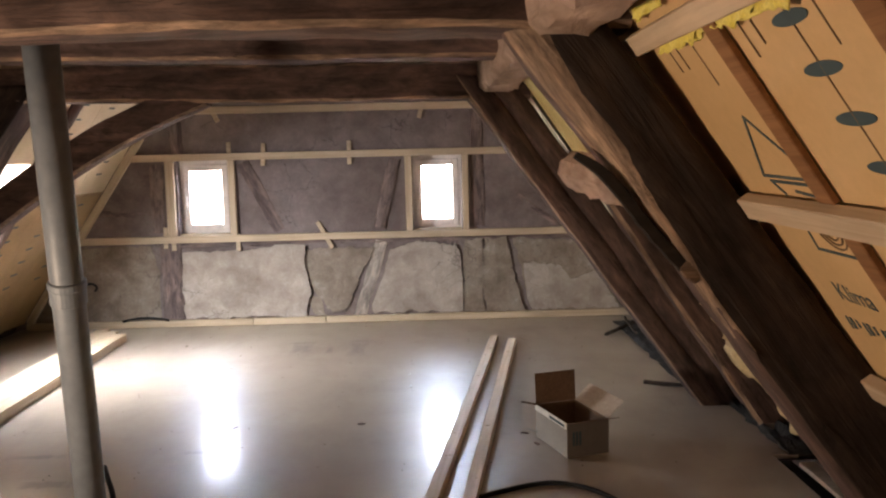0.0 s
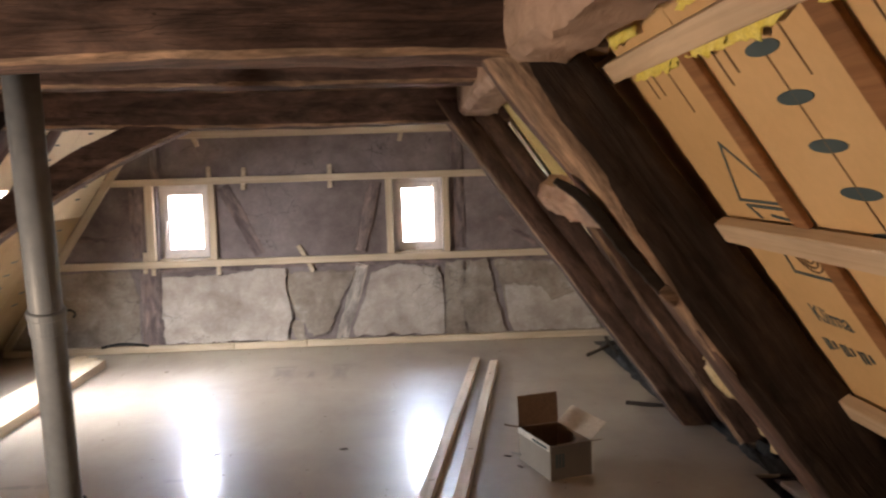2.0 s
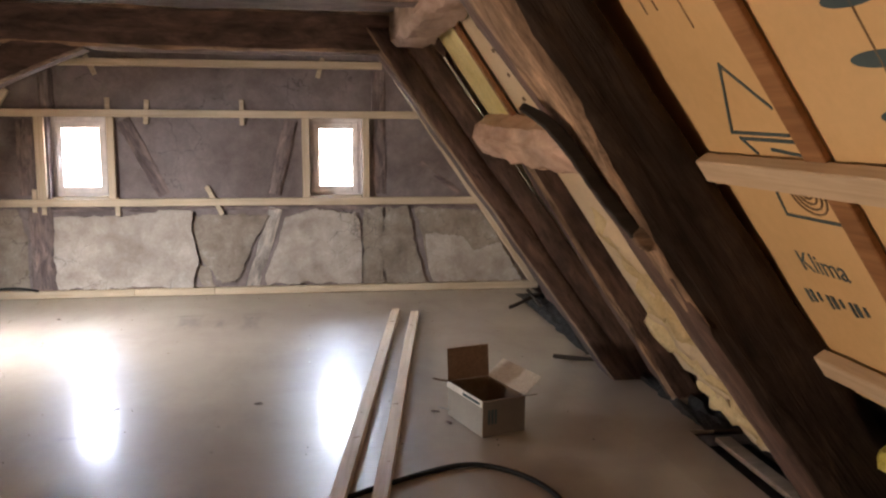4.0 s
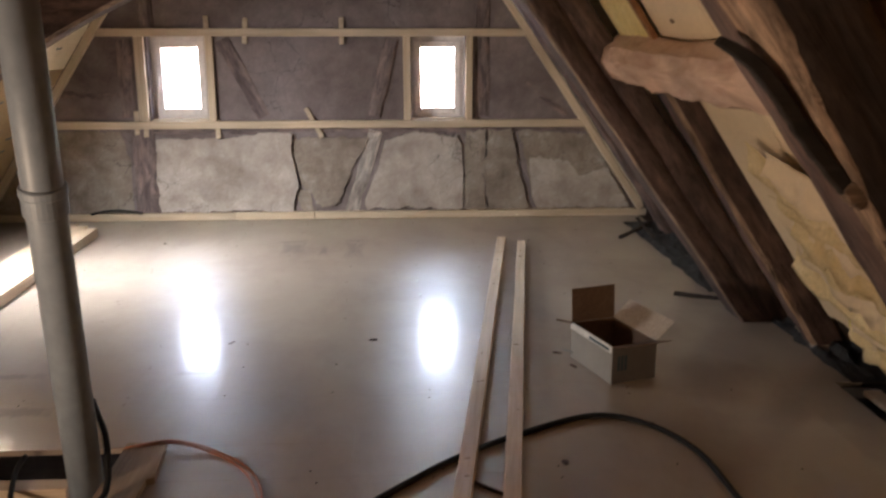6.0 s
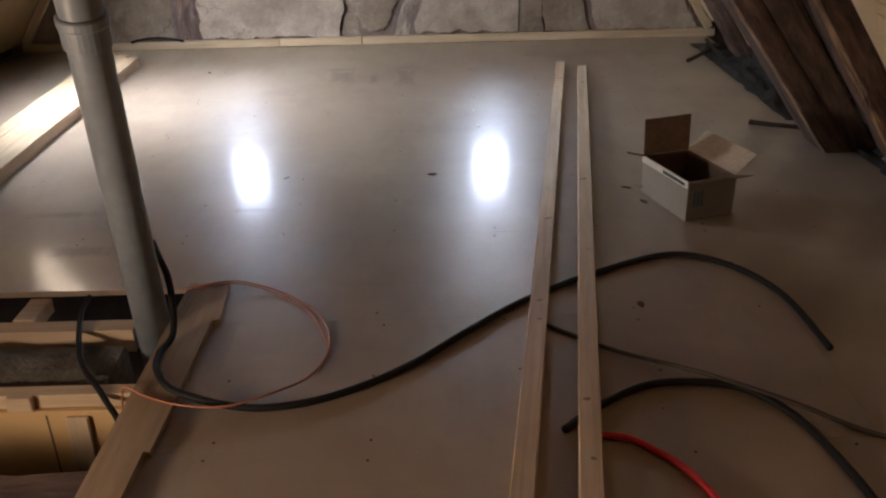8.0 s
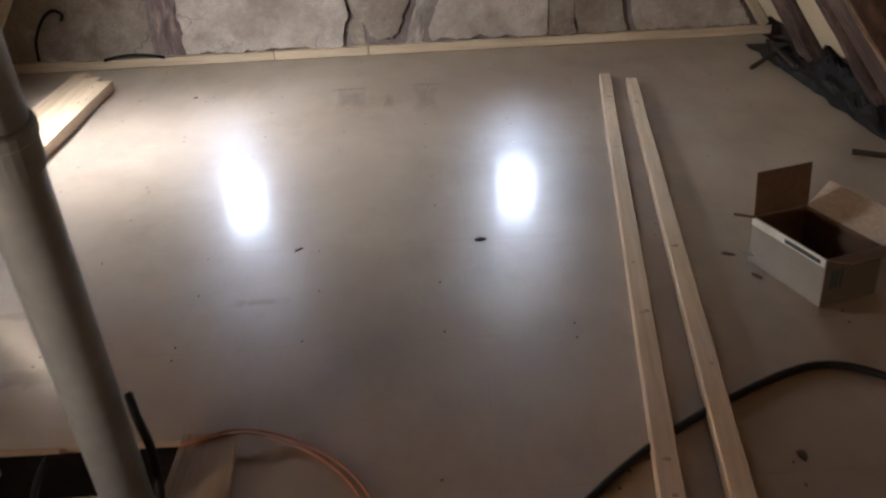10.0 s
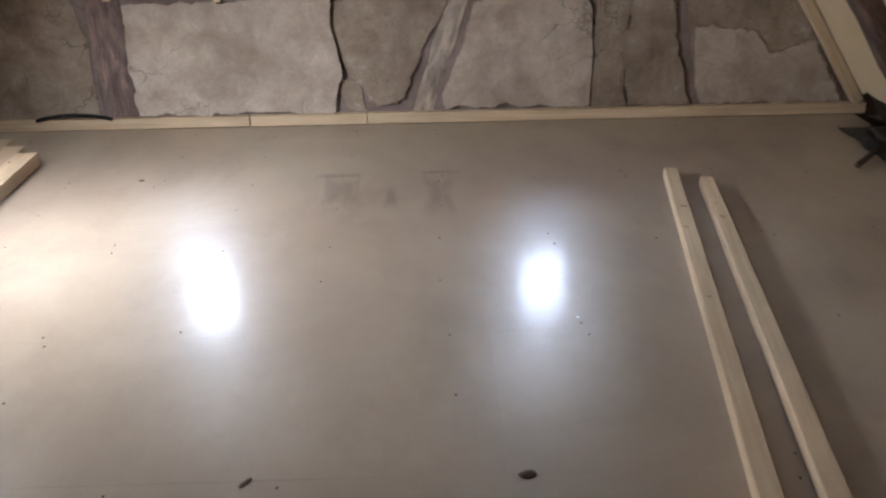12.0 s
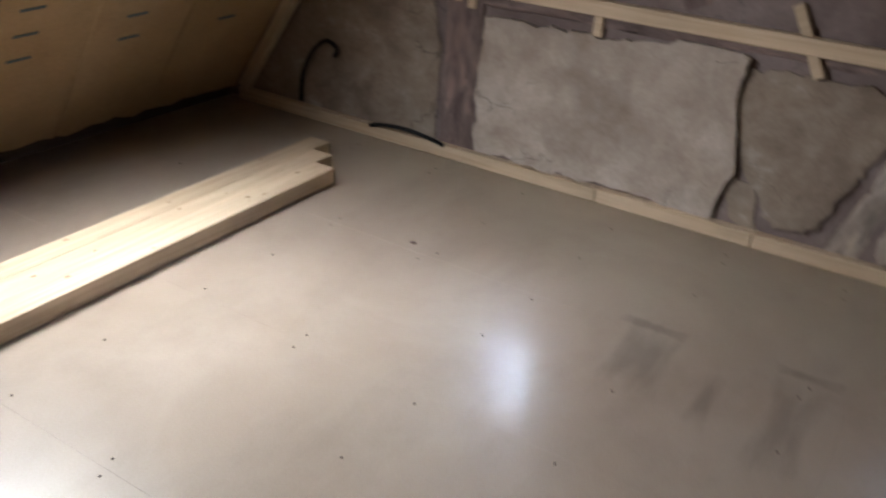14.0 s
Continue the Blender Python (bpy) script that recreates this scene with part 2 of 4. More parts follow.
# a pale warm distance below, blue sky above
tc_ = n_.new("ShaderNodeTexCoord")
sp_ = n_.new("ShaderNodeSeparateXYZ")
l_.new(tc_.outputs["Object"], sp_.inputs[0])
mr_ = n_.new("ShaderNodeMapRange")
mr_.inputs["From Min"].default_value, mr_.inputs["From Max"].default_value = 0.0, 4.0
l_.new(sp_.outputs[2], mr_.inputs["Value"])
l_.new(ramp(n_, l_, mr_.outputs[0], [(0.36, (1.0, 0.78, 0.70)), (0.50, (0.24, 0.31, 0.58)), (0.8, (0.15, 0.22, 0.52))]), b_.inputs["Emission Color"])
b_.inputs["Emission Strength"].default_value = 12.0
M_HAZE = m


# ---- building helpers ----
def part(name, bm, material, parent, label="", m=None, smooth=False):
    me = bpy.data.meshes.new(name)
    bmesh.ops.recalc_face_normals(bm, faces=bm.faces)
    bm.to_mesh(me)
    bm.free()
    me.materials.append(material)
    if smooth:
        me.shade_smooth()
    ob = new(name, me)
    if parent:
        ob.parent = parent
    if m:
        ob.matrix_local = m
    if label:
        ob["label"] = label
    return ob


def thing(name, bm, material, label, category, group="", kind="", m=None, smooth=False):
    return tagged(part(name, bm, material, None, "", m, smooth), label, category, group, kind)


def empty(name, label, category, group="", kind="", m=None):
    ob = new(name)
    if m:
        ob.matrix_world = m
    return tagged(ob, label, category, group, kind)


def box(x0, x1, y0, y1, z0, z1, bev=0.0, cuts=0, bm=None):
    bm = bm or bmesh.new()
    made = bmesh.ops.create_cube(bm, size=1.0, matrix=Matrix.LocRotScale(
        ((x0 + x1) / 2, (y0 + y1) / 2, (z0 + z1) / 2), None, (x1 - x0, y1 - y0, z1 - z0)))
    if bev:
        es = list({e for v in made["verts"] for e in v.link_edges})
        bmesh.ops.bevel(bm, geom=es, offset=bev, segments=1, affect="EDGES")
    return bm


def beam_pose(p0, p1, up=(0, 0, 1)):
    """Local x runs from p0 to p1, local z as near as can be to up."""
    p0, p1 = Vector(p0), Vector(p1)
    x = (p1 - p0).normalized()
    y = Vector(up).cross(x).normalized()
    z = x.cross(y)
    m = Matrix((x, y, z)).transposed().to_4x4()
    m.translation = p0
    return m, (p1 - p0).length


def hewn(length, w, h, rough=0.006, bev=0.018, wave=0.015, seed=0, step=0.09, worn=False):
    """A hand-hewn timber along local x: uneven faces, rubbed corners, a slow bend."""
    bm = bmesh.new()
    k = max(2, int(length / step))
    c = bev
    prof = [(-w / 2 + c, -h / 2), (0, -h / 2), (w / 2 - c, -h / 2), (w / 2, -h / 2 + c), (w / 2, 0), (w / 2, h / 2 - c),
            (w / 2 - c, h / 2), (0, h / 2), (-w / 2 + c, h / 2), (-w / 2, h / 2 - c), (-w / 2, 0), (-w / 2, -h / 2 + c)]
    rings = []
    for i in range(k + 1):
        x = length * i / k
        by = wave * noise.noise((x * 0.8, seed * 3.1, 0.3))
        bz = wave * noise.noise((x * 0.8, seed * 3.1, 7.3))
        ring = []
        for j, (py, pz) in enumerate(prof):
            d = 1 + (rough / max(w, h) * 2) * noise.noise((x * 5, j * 1.7 + seed * 5, 2.0)) * 2
            d2 = rough * noise.noise((x * 14, j * 2.3, seed * 2.0 + 9))
            ring.append(bm.verts.new((x, py * d + by + d2, pz * d + bz + d2)))
        rings.append(ring)
    n = len(prof)
    for a, b in zip(rings, rings[1:]):
        for j in range(n):
            f = bm.faces.new((a[j], a[(j + 1) % n], b[(j + 1) % n], b[j]))
            if worn and j in (2, 5, 8, 11):
                f.material_index = 1
    bm.faces.new(rings[0])
    bm.faces.new(rings[-1])
    return bm


def timber(name, p0, p1, w, h, material, label, category="beam", up=(0, 0, 1), group="", seed=0, parent=None, **kw):
    m, length = beam_pose(p0, p1, up)
    bm = hewn(length, w, h, seed=seed, **kw)
    if parent:
        ob = part(name, bm, material, parent, label, m, True)
    else:
        ob = thing(name, bm, material, label, category, group, m=m, smooth=True)
    if kw.get("worn"):
        ob.data.materials.append(M_WORN)
    ob.data.set_sharp_from_angle(angle=radians(38))
    return ob


def sawn(name, p0, p1, w, h, material, parent=None, label="", category="batten", group="", up=(0, 0, 1), bev=0.003):
    """A straight planed batten, local x along it."""
    m, length = beam_pose(p0, p1, up)
    bm = box(0, length, -w / 2, w / 2, -h / 2, h / 2, bev)
    if parent:
        return part(name, bm, material, parent, label, m)
    return thing(name, bm, material, label, category, group, m=m)


def ragged(points, y, thick, jag=0.019, step=0.018, seed=0, relief=0.006):
    """A slab with a torn outline through a few corners in the x-z plane; its face lies at y - thick."""
    bm = bmesh.new()
    line = []
    for (ax, az), (bx, bz) in zip(points, points[1:] + points[:1]):
        d = math.hypot(bx - ax, bz - az)
        k = max(1, int(d / step))
        for i in range(k):
            t = i / k
            x, z = ax + (bx - ax) * t, az + (bz - az) * t
            if i:
                x += jag * (noise.noise((x * 17, z * 17, seed + 0.5)) + 0.9 * noise.noise((x * 47, z * 47, seed + 4.5)))
                z += jag * (noise.noise((x * 17, z * 17, seed + 8.5)) + 0.9 * noise.noise((x * 47, z * 47, seed + 2.5)))
            line.append((x, z))
    front = [bm.verts.new((x, y - thick, z)) for x, z in line]
    back = [bm.verts.new((x, y, z)) for x, z in line]
    n = len(line)
    for i in range(n):
        bm.faces.new((front[i], front[(i + 1) % n], back[(i + 1) % n], back[i]))
    f = bm.faces.new(front)
    tri = bmesh.ops.triangulate(bm, faces=[f])
    bmesh.ops.subdivide_edges(bm, edges=list({e for t in tri["faces"] for e in t.edges if not e.is_boundary and len(e.link_faces) == 2
                                              and all(abs(v.co.y - (y - thick)) < 1e-6 for v in e.verts)}), cuts=2, use_grid_fill=False)
    rim = set(front)
    for v in bm.verts:
        if v not in rim and abs(v.co.y - (y - thick)) < 1e-5:
            v.co.y += relief * noise.noise((v.co.x * 6, v.co.z * 6, seed + 3.3))
    bmesh.ops.triangulate(bm, faces=[f for f in bm.faces if len(f.verts) > 4])
    return bm


def tube(points, radius, seg=8, per=10):
    """A round cable along a smooth line through the points."""
    pts = [Vector(p) for p in points]
    line = []
    for i in range(len(pts) - 1):
        p0, p1, p2, p3 = pts[max(i - 1, 0)], pts[i], pts[i + 1], pts[min(i + 2, len(pts) - 1)]
        for k in range(per):
            t = k / per
            line.append(0.5 * ((2 * p1) + (p2 - p0) * t + (2 * p0 - 5 * p1 + 4 * p2 - p3) * t * t + (3 * p1 - p0 - 3 * p2 + p3) * t ** 3))
    line.append(pts[-1])
    bm = bmesh.new()
    rings = []
    for i, p in enumerate(line):
        d = (line[min(i + 1, len(line) - 1)] - line[max(i - 1, 0)]).normalized()
        a = d.orthogonal().normalized() if abs(d.z) > 0.9 else Vector((0, 0, 1)).cross(d).normalized()
        b = d.cross(a)
        rings.append([bm.verts.new(p + radius * (math.cos(s * math.tau / seg) * a + math.sin(s * math.tau / seg) * b)) for s in range(seg)])
    for a, b in zip(rings, rings[1:]):
        for j in range(seg):
            bm.faces.new((a[j], a[(j + 1) % seg], b[(j + 1) % seg], b[j]))
    bm.faces.new(rings[0])
    bm.faces.new(rings[-1])
    return bm


# ---- the plan ----
WALL_Y = 8.045          # inner face of the gable
BACK_Y = -3.0
CEIL = 2.10


def roof_r(z):
    return 3.56 - 0.69 * z


def roof_l(z):
    return -2.10 + 0.67 * z


SLOPE_R = Vector((0.69, 0, -1)).normalized()     # downwards along the slope
IN_R = Vector((-1, 0, -0.69)).normalized()       # into the room
SLOPE_L = Vector((-0.67, 0, -1)).normalized()
IN_L = Vector((1, 0, -0.67)).normalized()


# ---- gable wall with two windows ----
W1, W2 = (-0.613, -0.149), (1.503, 1.950)
WZ = (0.828, 1.502)


def gable(y0, y1, holes):
    bm = bmesh.new()
    xs = [-3.2]
    for a, b in holes:
        xs += [a, b]
    xs.append(4.4)
    for i, (a, b) in enumerate(zip(xs, xs[1:])):
        if i % 2 == 0:
            box(a, b, y0, y1, -0.4, 3.2, bm=bm)
        else:
            box(a, b, y0, y1, -0.4, WZ[0], bm=bm)
            box(a, b, y0, y1, WZ[1], 3.2, bm=bm)
    return bm


wall_north = thing("wall_north", gable(WALL_Y, WALL_Y + 0.28, (W1, W2)), M_WALL, "sooty grey plastered gable wall with two small windows", "wall", kind="structure")
wall_south = thing("wall_south", gable(BACK_Y - 0.25, BACK_Y, ()), M_WALL, "sooty grey plastered gable wall", "wall", kind="structure")


def make_window(x0, x1, name):
    """A small white casement set back in its reveal."""
    win = empty(name, "small white plastic casement window in a deep reveal", "window", kind="structure", m=pose((x0 + x1) / 2, WALL_Y + 0.10, (WZ[0] + WZ[1]) / 2))
    w, h = (x1 - x0) / 2 - 0.004, (WZ[1] - WZ[0]) / 2 - 0.004

    def ring(a, b, c, d, t0, t1, bev):
        bm = bmesh.new()
        box(-a, -b, t0, t1, -c, c, bev, bm=bm)
        box(b, a, t0, t1, -c, c, bev, bm=bm)
        box(-b, b, t0, t1, -c, -d, bev, bm=bm)
        box(-b, b, t0, t1, d, c, bev, bm=bm)
        return bm
    part("window_frame", ring(w + 0.012, w - 0.032, h + 0.012, h - 0.036, 0, 0.07, 0.003), M_PVC, win)
    sash = part("sash", ring(w - 0.026, w - 0.080, h - 0.030, h - 0.088, -0.012, 0.06, 0.005), M_PVC, win)
    part("pane", box(-w + 0.076, w - 0.076, 0.02, 0.03, -h + 0.084, h - 0.084), M_GLASS, win).visible_shadow = False
    bm = box(-w + 0.046, -w + 0.066, -0.05, -0.035, -0.09, 0.02, 0.004)
    box(-w + 0.048, -w + 0.064, -0.04, -0.012, -0.01, 0.012, 0.002, bm=bm)
    part("handle", bm, M_PVC, sash, "white lever handle")
    sill = box(-w - 0.0, w, -0.099, -0.001, -h - 0.003, -h + 0.012, 0.003)
    part("window_sill", sill, M_SPRUCE, win)
    return win


make_window(*W1, "window_1")
make_window(*W2, "window_2")
thing("backdrop", box(-9, 11, 10.4, 10.45, -4, 6), M_HAZE, "bright hazy daylight outside the gable windows", "backdrop", kind="structure")

# lime infill panels between the timbers of the wall
infill = empty("infill_wall", "torn lime plaster infill on the gable wall", "plaster", kind="structure")
PATCHES = [
    ("dull", [(-2.0, 0.05), (-0.83, 0.05), (-0.82, 0.42), (-0.85, 0.66), (-0.90, 0.75), (-1.50, 0.74)], 0.012),
    ("pale", [(-0.59, 0.075), (-0.27, 0.068), (0.20, 0.085), (0.34, 0.068), (0.50, 0.068), (0.50, 0.21), (0.555, 0.28), (0.505, 0.48), (0.485, 0.61), (0.52, 0.715), (0.30, 0.73), (0.06, 0.69), (-0.595, 0.675), (-0.605, 0.30)], 0.030),
    ("pale", [(0.40, 0.685), (0.515, 0.712), (0.49, 0.61), (0.51, 0.48), (0.555, 0.30), (0.49, 0.34), (0.45, 0.50)], 0.042),
    ("dull", [(0.525, 0.20), (0.552, 0.265), (0.60, 0.245), (0.64, 0.225), (0.655, 0.14), (0.69, 0.068), (0.60, 0.068), (0.565, 0.10)], 0.010),
    ("dull", [(0.645, 0.245), (0.575, 0.305), (0.525, 0.48), (0.505, 0.60), (0.535, 0.68), (0.90, 0.695), (1.145, 0.675), (1.085, 0.575), (1.00, 0.42), (0.945, 0.30), (0.895, 0.14), (0.85, 0.105), (0.74, 0.09), (0.69, 0.13)], 0.018),
    ("pale", [(1.125, 0.068), (1.22, 0.105), (1.30, 0.072), (1.40, 0.078), (1.46, 0.118), (1.54, 0.075), (1.66, 0.092), (1.74, 0.07), (1.93, 0.072), (1.935, 0.35), (1.92, 0.62), (1.885, 0.70), (1.80, 0.69), (1.60, 0.735), (1.49, 0.72), (1.36, 0.68), (1.285, 0.66), (1.235, 0.47), (1.155, 0.28), (1.105, 0.16)], 0.028),
    ("dull", [(1.955, 0.068), (2.135, 0.068), (2.10, 0.34), (2.125, 0.74), (1.965, 0.74), (1.95, 0.40)], 0.020),
    ("dull", [(2.155, 0.068), (2.50, 0.068), (2.425, 0.34), (2.345, 0.74), (2.145, 0.74), (2.115, 0.35)], 0.022),
    ("dull", [(2.57, 0.068), (3.40, 0.068), (3.02, 0.70), (2.40, 0.74), (2.47, 0.50)], 0.012),
    ("pale", [(2.575, 0.068), (3.37, 0.068), (3.18, 0.42), (3.05, 0.39), (2.93, 0.35), (2.84, 0.47), (2.66, 0.49), (2.50, 0.51), (2.52, 0.26)], 0.024),
    ("sooty", [(0.35, 0.86), (1.16, 0.86), (1.34, 1.47), (0.10, 1.47)], 0.012),
    ("sooty", [(-0.50, 1.60), (1.95, 1.60), (1.75, 1.89), (-0.30, 1.89)], 0.010),
    ("sooty", [(2.16, 0.86), (2.85, 0.86), (2.60, 1.10), (2.30, 1.16), (2.16, 1.10)], 0.012),
    ("sooty", [(2.16, 1.16), (2.62, 1.14), (2.44, 1.47), (2.16, 1.47)], 0.012),
    ("sooty", [(-1.36, 0.86), (-0.80, 0.86), (-0.80, 1.02), (-1.28, 1.02)], 0.012),
    ("sooty", [(-1.22, 1.06), (-0.80, 1.06), (-0.82, 1.46), (-1.02, 1.46)], 0.012),
]
KIND = {"dull": M_INFILL_DULL, "pale": M_INFILL, "sooty": M_WALL}
for i, (kind, pts, thick) in enumerate(PATCHES):
    part("plaster_patch", ragged(pts, WALL_Y + 0.004, thick, seed=i * 1.7), KIND[kind], infill, "pale torn lime plaster" if kind == "pale" else "grey-brown lime plaster")

# old posts and braces of the timber-framed gable, nearly flush with the plaster
frame_wall = empty("timber_framing", "old timber posts and braces let into the gable wall", "timber framing", kind="structure")
for i, (a, b, w) in enumerate([((-0.705, 0.05), (-0.70, 0.80), 0.19), ((0.99, 0.05), (1.205, 0.74), 0.13),
                               ((0.30, 0.86), (-0.02, 1.48), 0.13), ((1.20, 0.86), (1.36, 1.48), 0.11), ((-0.80, 0.86), (-0.80, 1.48), 0.13),
                               ((2.10, 0.86), (2.10, 1.90), 0.12), ((2.45, 1.12), (2.80, 0.86), 0.06),
                               ((-1.4, 1.04), (-0.85, 1.04), 0.07), ((-0.60, 1.56), (-0.60, 1.90), 0.12), ((-0.75, 0.755), (3.0, 0.755), 0.07)]):
    timber("framing_post", (a[0], WALL_Y + 0.022, a[1]), (b[0], WALL_Y + 0.022, b[1]), w, 0.06, M_FRAMING_PALE if i == 1 else M_FRAMING, "", up=(0, -1, 0), seed=i + 40, parent=frame_wall, bev=0.01)

# new battens on the gable
FRONT = 8.0
yb = (FRONT + WALL_Y) / 2
bt = 0.042


def wall_batten(x0, z0, x1, z1, w, label, depth=0.0):
    return sawn("wall_batten", (x0, yb - depth, z0), (x1, yb - depth, z1), w, bt, M_SPRUCE, label=label, group="battens on the gable", up=(0, -1, 0))


wall_batten(-2.04, 0.033, 0.018, 0.033, 0.062, "pale spruce batten along the foot of the gable wall")
wall_batten(0.022, 0.033, 0.678, 0.033, 0.062, "short pale spruce batten along the foot of the gable wall")
wall_batten(0.682, 0.033, 3.52, 0.033, 0.062, "pale spruce batten along the foot of the gable wall")
wall_batten(-1.50, 0.798, 2.985, 0.798, 0.062, "long pale spruce batten level with the window sills")
wall_batten(-1.16, 1.533, 2.50, 1.533, 0.062, "long pale spruce batten over the two windows")
wall_batten(-0.66, 1.944, 2.12, 1.944, 0.062, "pale spruce batten high on the gable wall")
for x, w in ((-0.668, 0.075), (-0.116, 0.06), (1.470, 0.062), (1.980, 0.056)):
    wall_batten(x, 0.830, x, 1.501, w, "upright spruce batten beside a window")
wall_batten(roof_r(0.06) - 0.045, 0.066, roof_r(2.0) - 0.045, 2.0, 0.062, "raking spruce batten under the roof slope", 0.002)
wall_batten(roof_l(0.06) + 0.045, 0.066, roof_l(1.72) + 0.045, 1.72, 0.062, "raking spruce batten under the roof slope", 0.002)


def hanger(x, z, tilt=0.0, length=0.15):
    """A short offcut that packs the batten out from the wall."""
    bm = box(-0.019, 0.019, -0.012, 0.012, -length / 2, length / 2, 0.002)
    thing("packing_block", bm, M_SPRUCE, "short spruce offcut packed behind a wall batten", "offcut", "packing blocks on the gable", m=pose(x, FRONT + 0.030, z, 0, tilt, 0))


for x, z, tilt, length in ((-0.735, 0.815, 2, 0.19), (-0.665, 0.785, 0, 0.17), (-0.085, 0.76, 0, 0.15), (0.70, 0.81, -28, 0.27), (-0.13, 1.575, 0, 0.17), (0.175, 1.545, 4, 0.20),
                           (0.945, 1.545, 0, 0.21), (-0.25, 1.92, -25, 0.17), (1.60, 1.92, 15, 0.17)):
    hanger(x, z, tilt, length)

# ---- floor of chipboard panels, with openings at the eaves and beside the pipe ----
# near-black colour carries the darkness of the void below the deck
floor = thing("floor", box(-3.0, 4.3, BACK_Y - 0.2, 8.3, -0.62, -0.55), M_DARK, "boarding under the raised floor, near-black for its unlit void", "floor", kind="structure")
deck = empty("floor_deck", "pale brown chipboard panels, dull shine, dusty", "floor", kind="structure")
ROW = 0.70
rows = [5.04 + ROW * k for k in range(-12, 5)]
OPENINGS = ((-2.2, 0.335, 2.64, 3.905), (3.33, 3.6, 3.20, 4.37))


def without(rects, hole):
    """Rectangles less one opening."""
    hx0, hx1, hy0, hy1 = hole
    out = []
    for x0, x1, y0, y1 in rects:
        if hx0 >= x1 or hx1 <= x0 or hy0 >= y1 or hy1 <= y0:
            out.append((x0, x1, y0, y1))
            continue
        if hy0 > y0:
            out.append((x0, x1, y0, hy0))
        if hy1 < y1:
            out.append((x0, x1, hy1, y1))
        a, b = max(y0, hy0), min(y1, hy1)
        if hx0 > x0:
            out.append((x0, hx0, a, b))
        if hx1 < x1:
            out.append((hx1, x1, a, b))
    return out


k = 0
for y0 in rows:
    y1 = min(y0 + ROW, WALL_Y)
    y0 = max(y0, BACK_Y)
    k += 1
    cut = 0.57 + (k % 2) * 0.62
    for x0, x1 in ((-2.12, cut - 1.9), (cut - 1.9, cut), (cut, cut + 1.9), (cut + 1.9, 3.46)):
        x0, x1 = max(x0, -2.12), min(x1, 3.46)
        if x1 - x0 < 0.02 or y1 - y0 < 0.02:
            continue
        pieces = [(x0, x1, y0, y1)]
        for hole in OPENINGS:
            pieces = without(pieces, hole)
        for xa, xb, ya, yc in pieces:
            if xb - xa > 0.01 and yc - ya > 0.01:
                part("floor_panel", box(xa + 0.0002, xb - 0.0002, ya + 0.0002, yc - 0.0002, -0.022, 0.0, 0.0003), M_FLOOR, deck)

# ---- roof slopes ----
def slope_slab(name, side, label):
    bm = bmesh.new()
    f = roof_r if side > 0 else roof_l
    out = -IN_R if side > 0 else -IN_L
    vs = []
    for y in (BACK_Y - 0.25, 8.33):
        for z in (-0.62, 2.4):
            a = Vector((f(z), y, z)) + out * 0.05
            vs.append((bm.verts.new(a), bm.verts.new(a + out * 0.12)))
    (a, a2), (b, b2), (c, c2), (d, d2) = vs
    for q in ((a, b, d, c), (a2, b2, d2, c2), (a, b, b2, a2), (c, d, d2, c2), (a, c, c2, a2), (b, d, d2, b2)):
        bm.faces.new(q)
    return bm


roof_right = thing("roof_right", slope_slab("roof_right", 1, ""), M_DARK, "dark boarding behind the insulation of the roof slope", "roof", kind="structure")


def left_slab():
    """The left slope, in strips that leave two roof windows open."""
    bm = bmesh.new()
    out = -IN_L

    def strip(y0, y1, z0, z1):
        c = []
        for y in (y0, y1):
            for z in (z0, z1):
                p = Vector((roof_l(z), y, z)) + out * 0.05
                c.append((bm.verts.new(p), bm.verts.new(p + out * 0.12)))
        (a, a2), (b, b2), (e, e2), (d, d2) = c
        for q in ((a, b, d, e), (a2, b2, d2, e2), (a, b, b2, a2), (e, d, d2, e2), (a, e, e2, a2), (b, d, d2, b2)):
            bm.faces.new(q)
    strip(BACK_Y - 0.25, 8.33, -0.62, 0.95)
    strip(BACK_Y - 0.25, 8.33, 1.54, 2.4)
    for y0, y1 in ((BACK_Y - 0.25, 5.75), (6.4, 8.33)):
        strip(y0, y1, 0.95, 1.54)
    return bm


roof_left = thing("roof_left", left_slab(), M_DARK, "dark boarding behind the insulation of the roof slope", "roof", kind="structure")

bm = box(-1.2, 2.7, BACK_Y, 8.2, CEIL + 0.04, CEIL + 0.08)
yy, kk = BACK_Y, 0
while yy < 8.1:
    w = 0.17 + 0.05 * noise.noise((kk * 1.3, 0.2, 4.0))
    dz = 0.006 * noise.noise((kk * 2.1, 3.3, 1.0))
    box(-1.15, 2.65, yy + 0.003, min(yy + w, 8.19) - 0.003, CEIL + dz, CEIL + 0.038, 0.004, bm=bm)
    yy, kk = yy + w, kk + 1
ceiling = thing("ceiling", bm, M_OLD_BROWN, "dark old boards over the collar beams", "ceiling", kind="structure")


def slope_pose(side, y, z):
    """On a slope at height z: local x along +y, local y down the slope, local z into the room."""
    s, i = (SLOPE_R, IN_R) if side > 0 else (SLOPE_L, IN_L)
    f = roof_r if side > 0 else roof_l
    x = Vector((0, 1, 0))
    if side > 0:
        x = s.cross(i)
    else:
        x = s.cross(i)
    m = Matrix((x, s, i)).transposed().to_4x4()
    m.translation = (f(z), y, z)
    return m


def along(side, z0, z1):
    return (z0 - z1) * (math.hypot(1, 0.69) if side > 0 else math.hypot(1, 0.67))


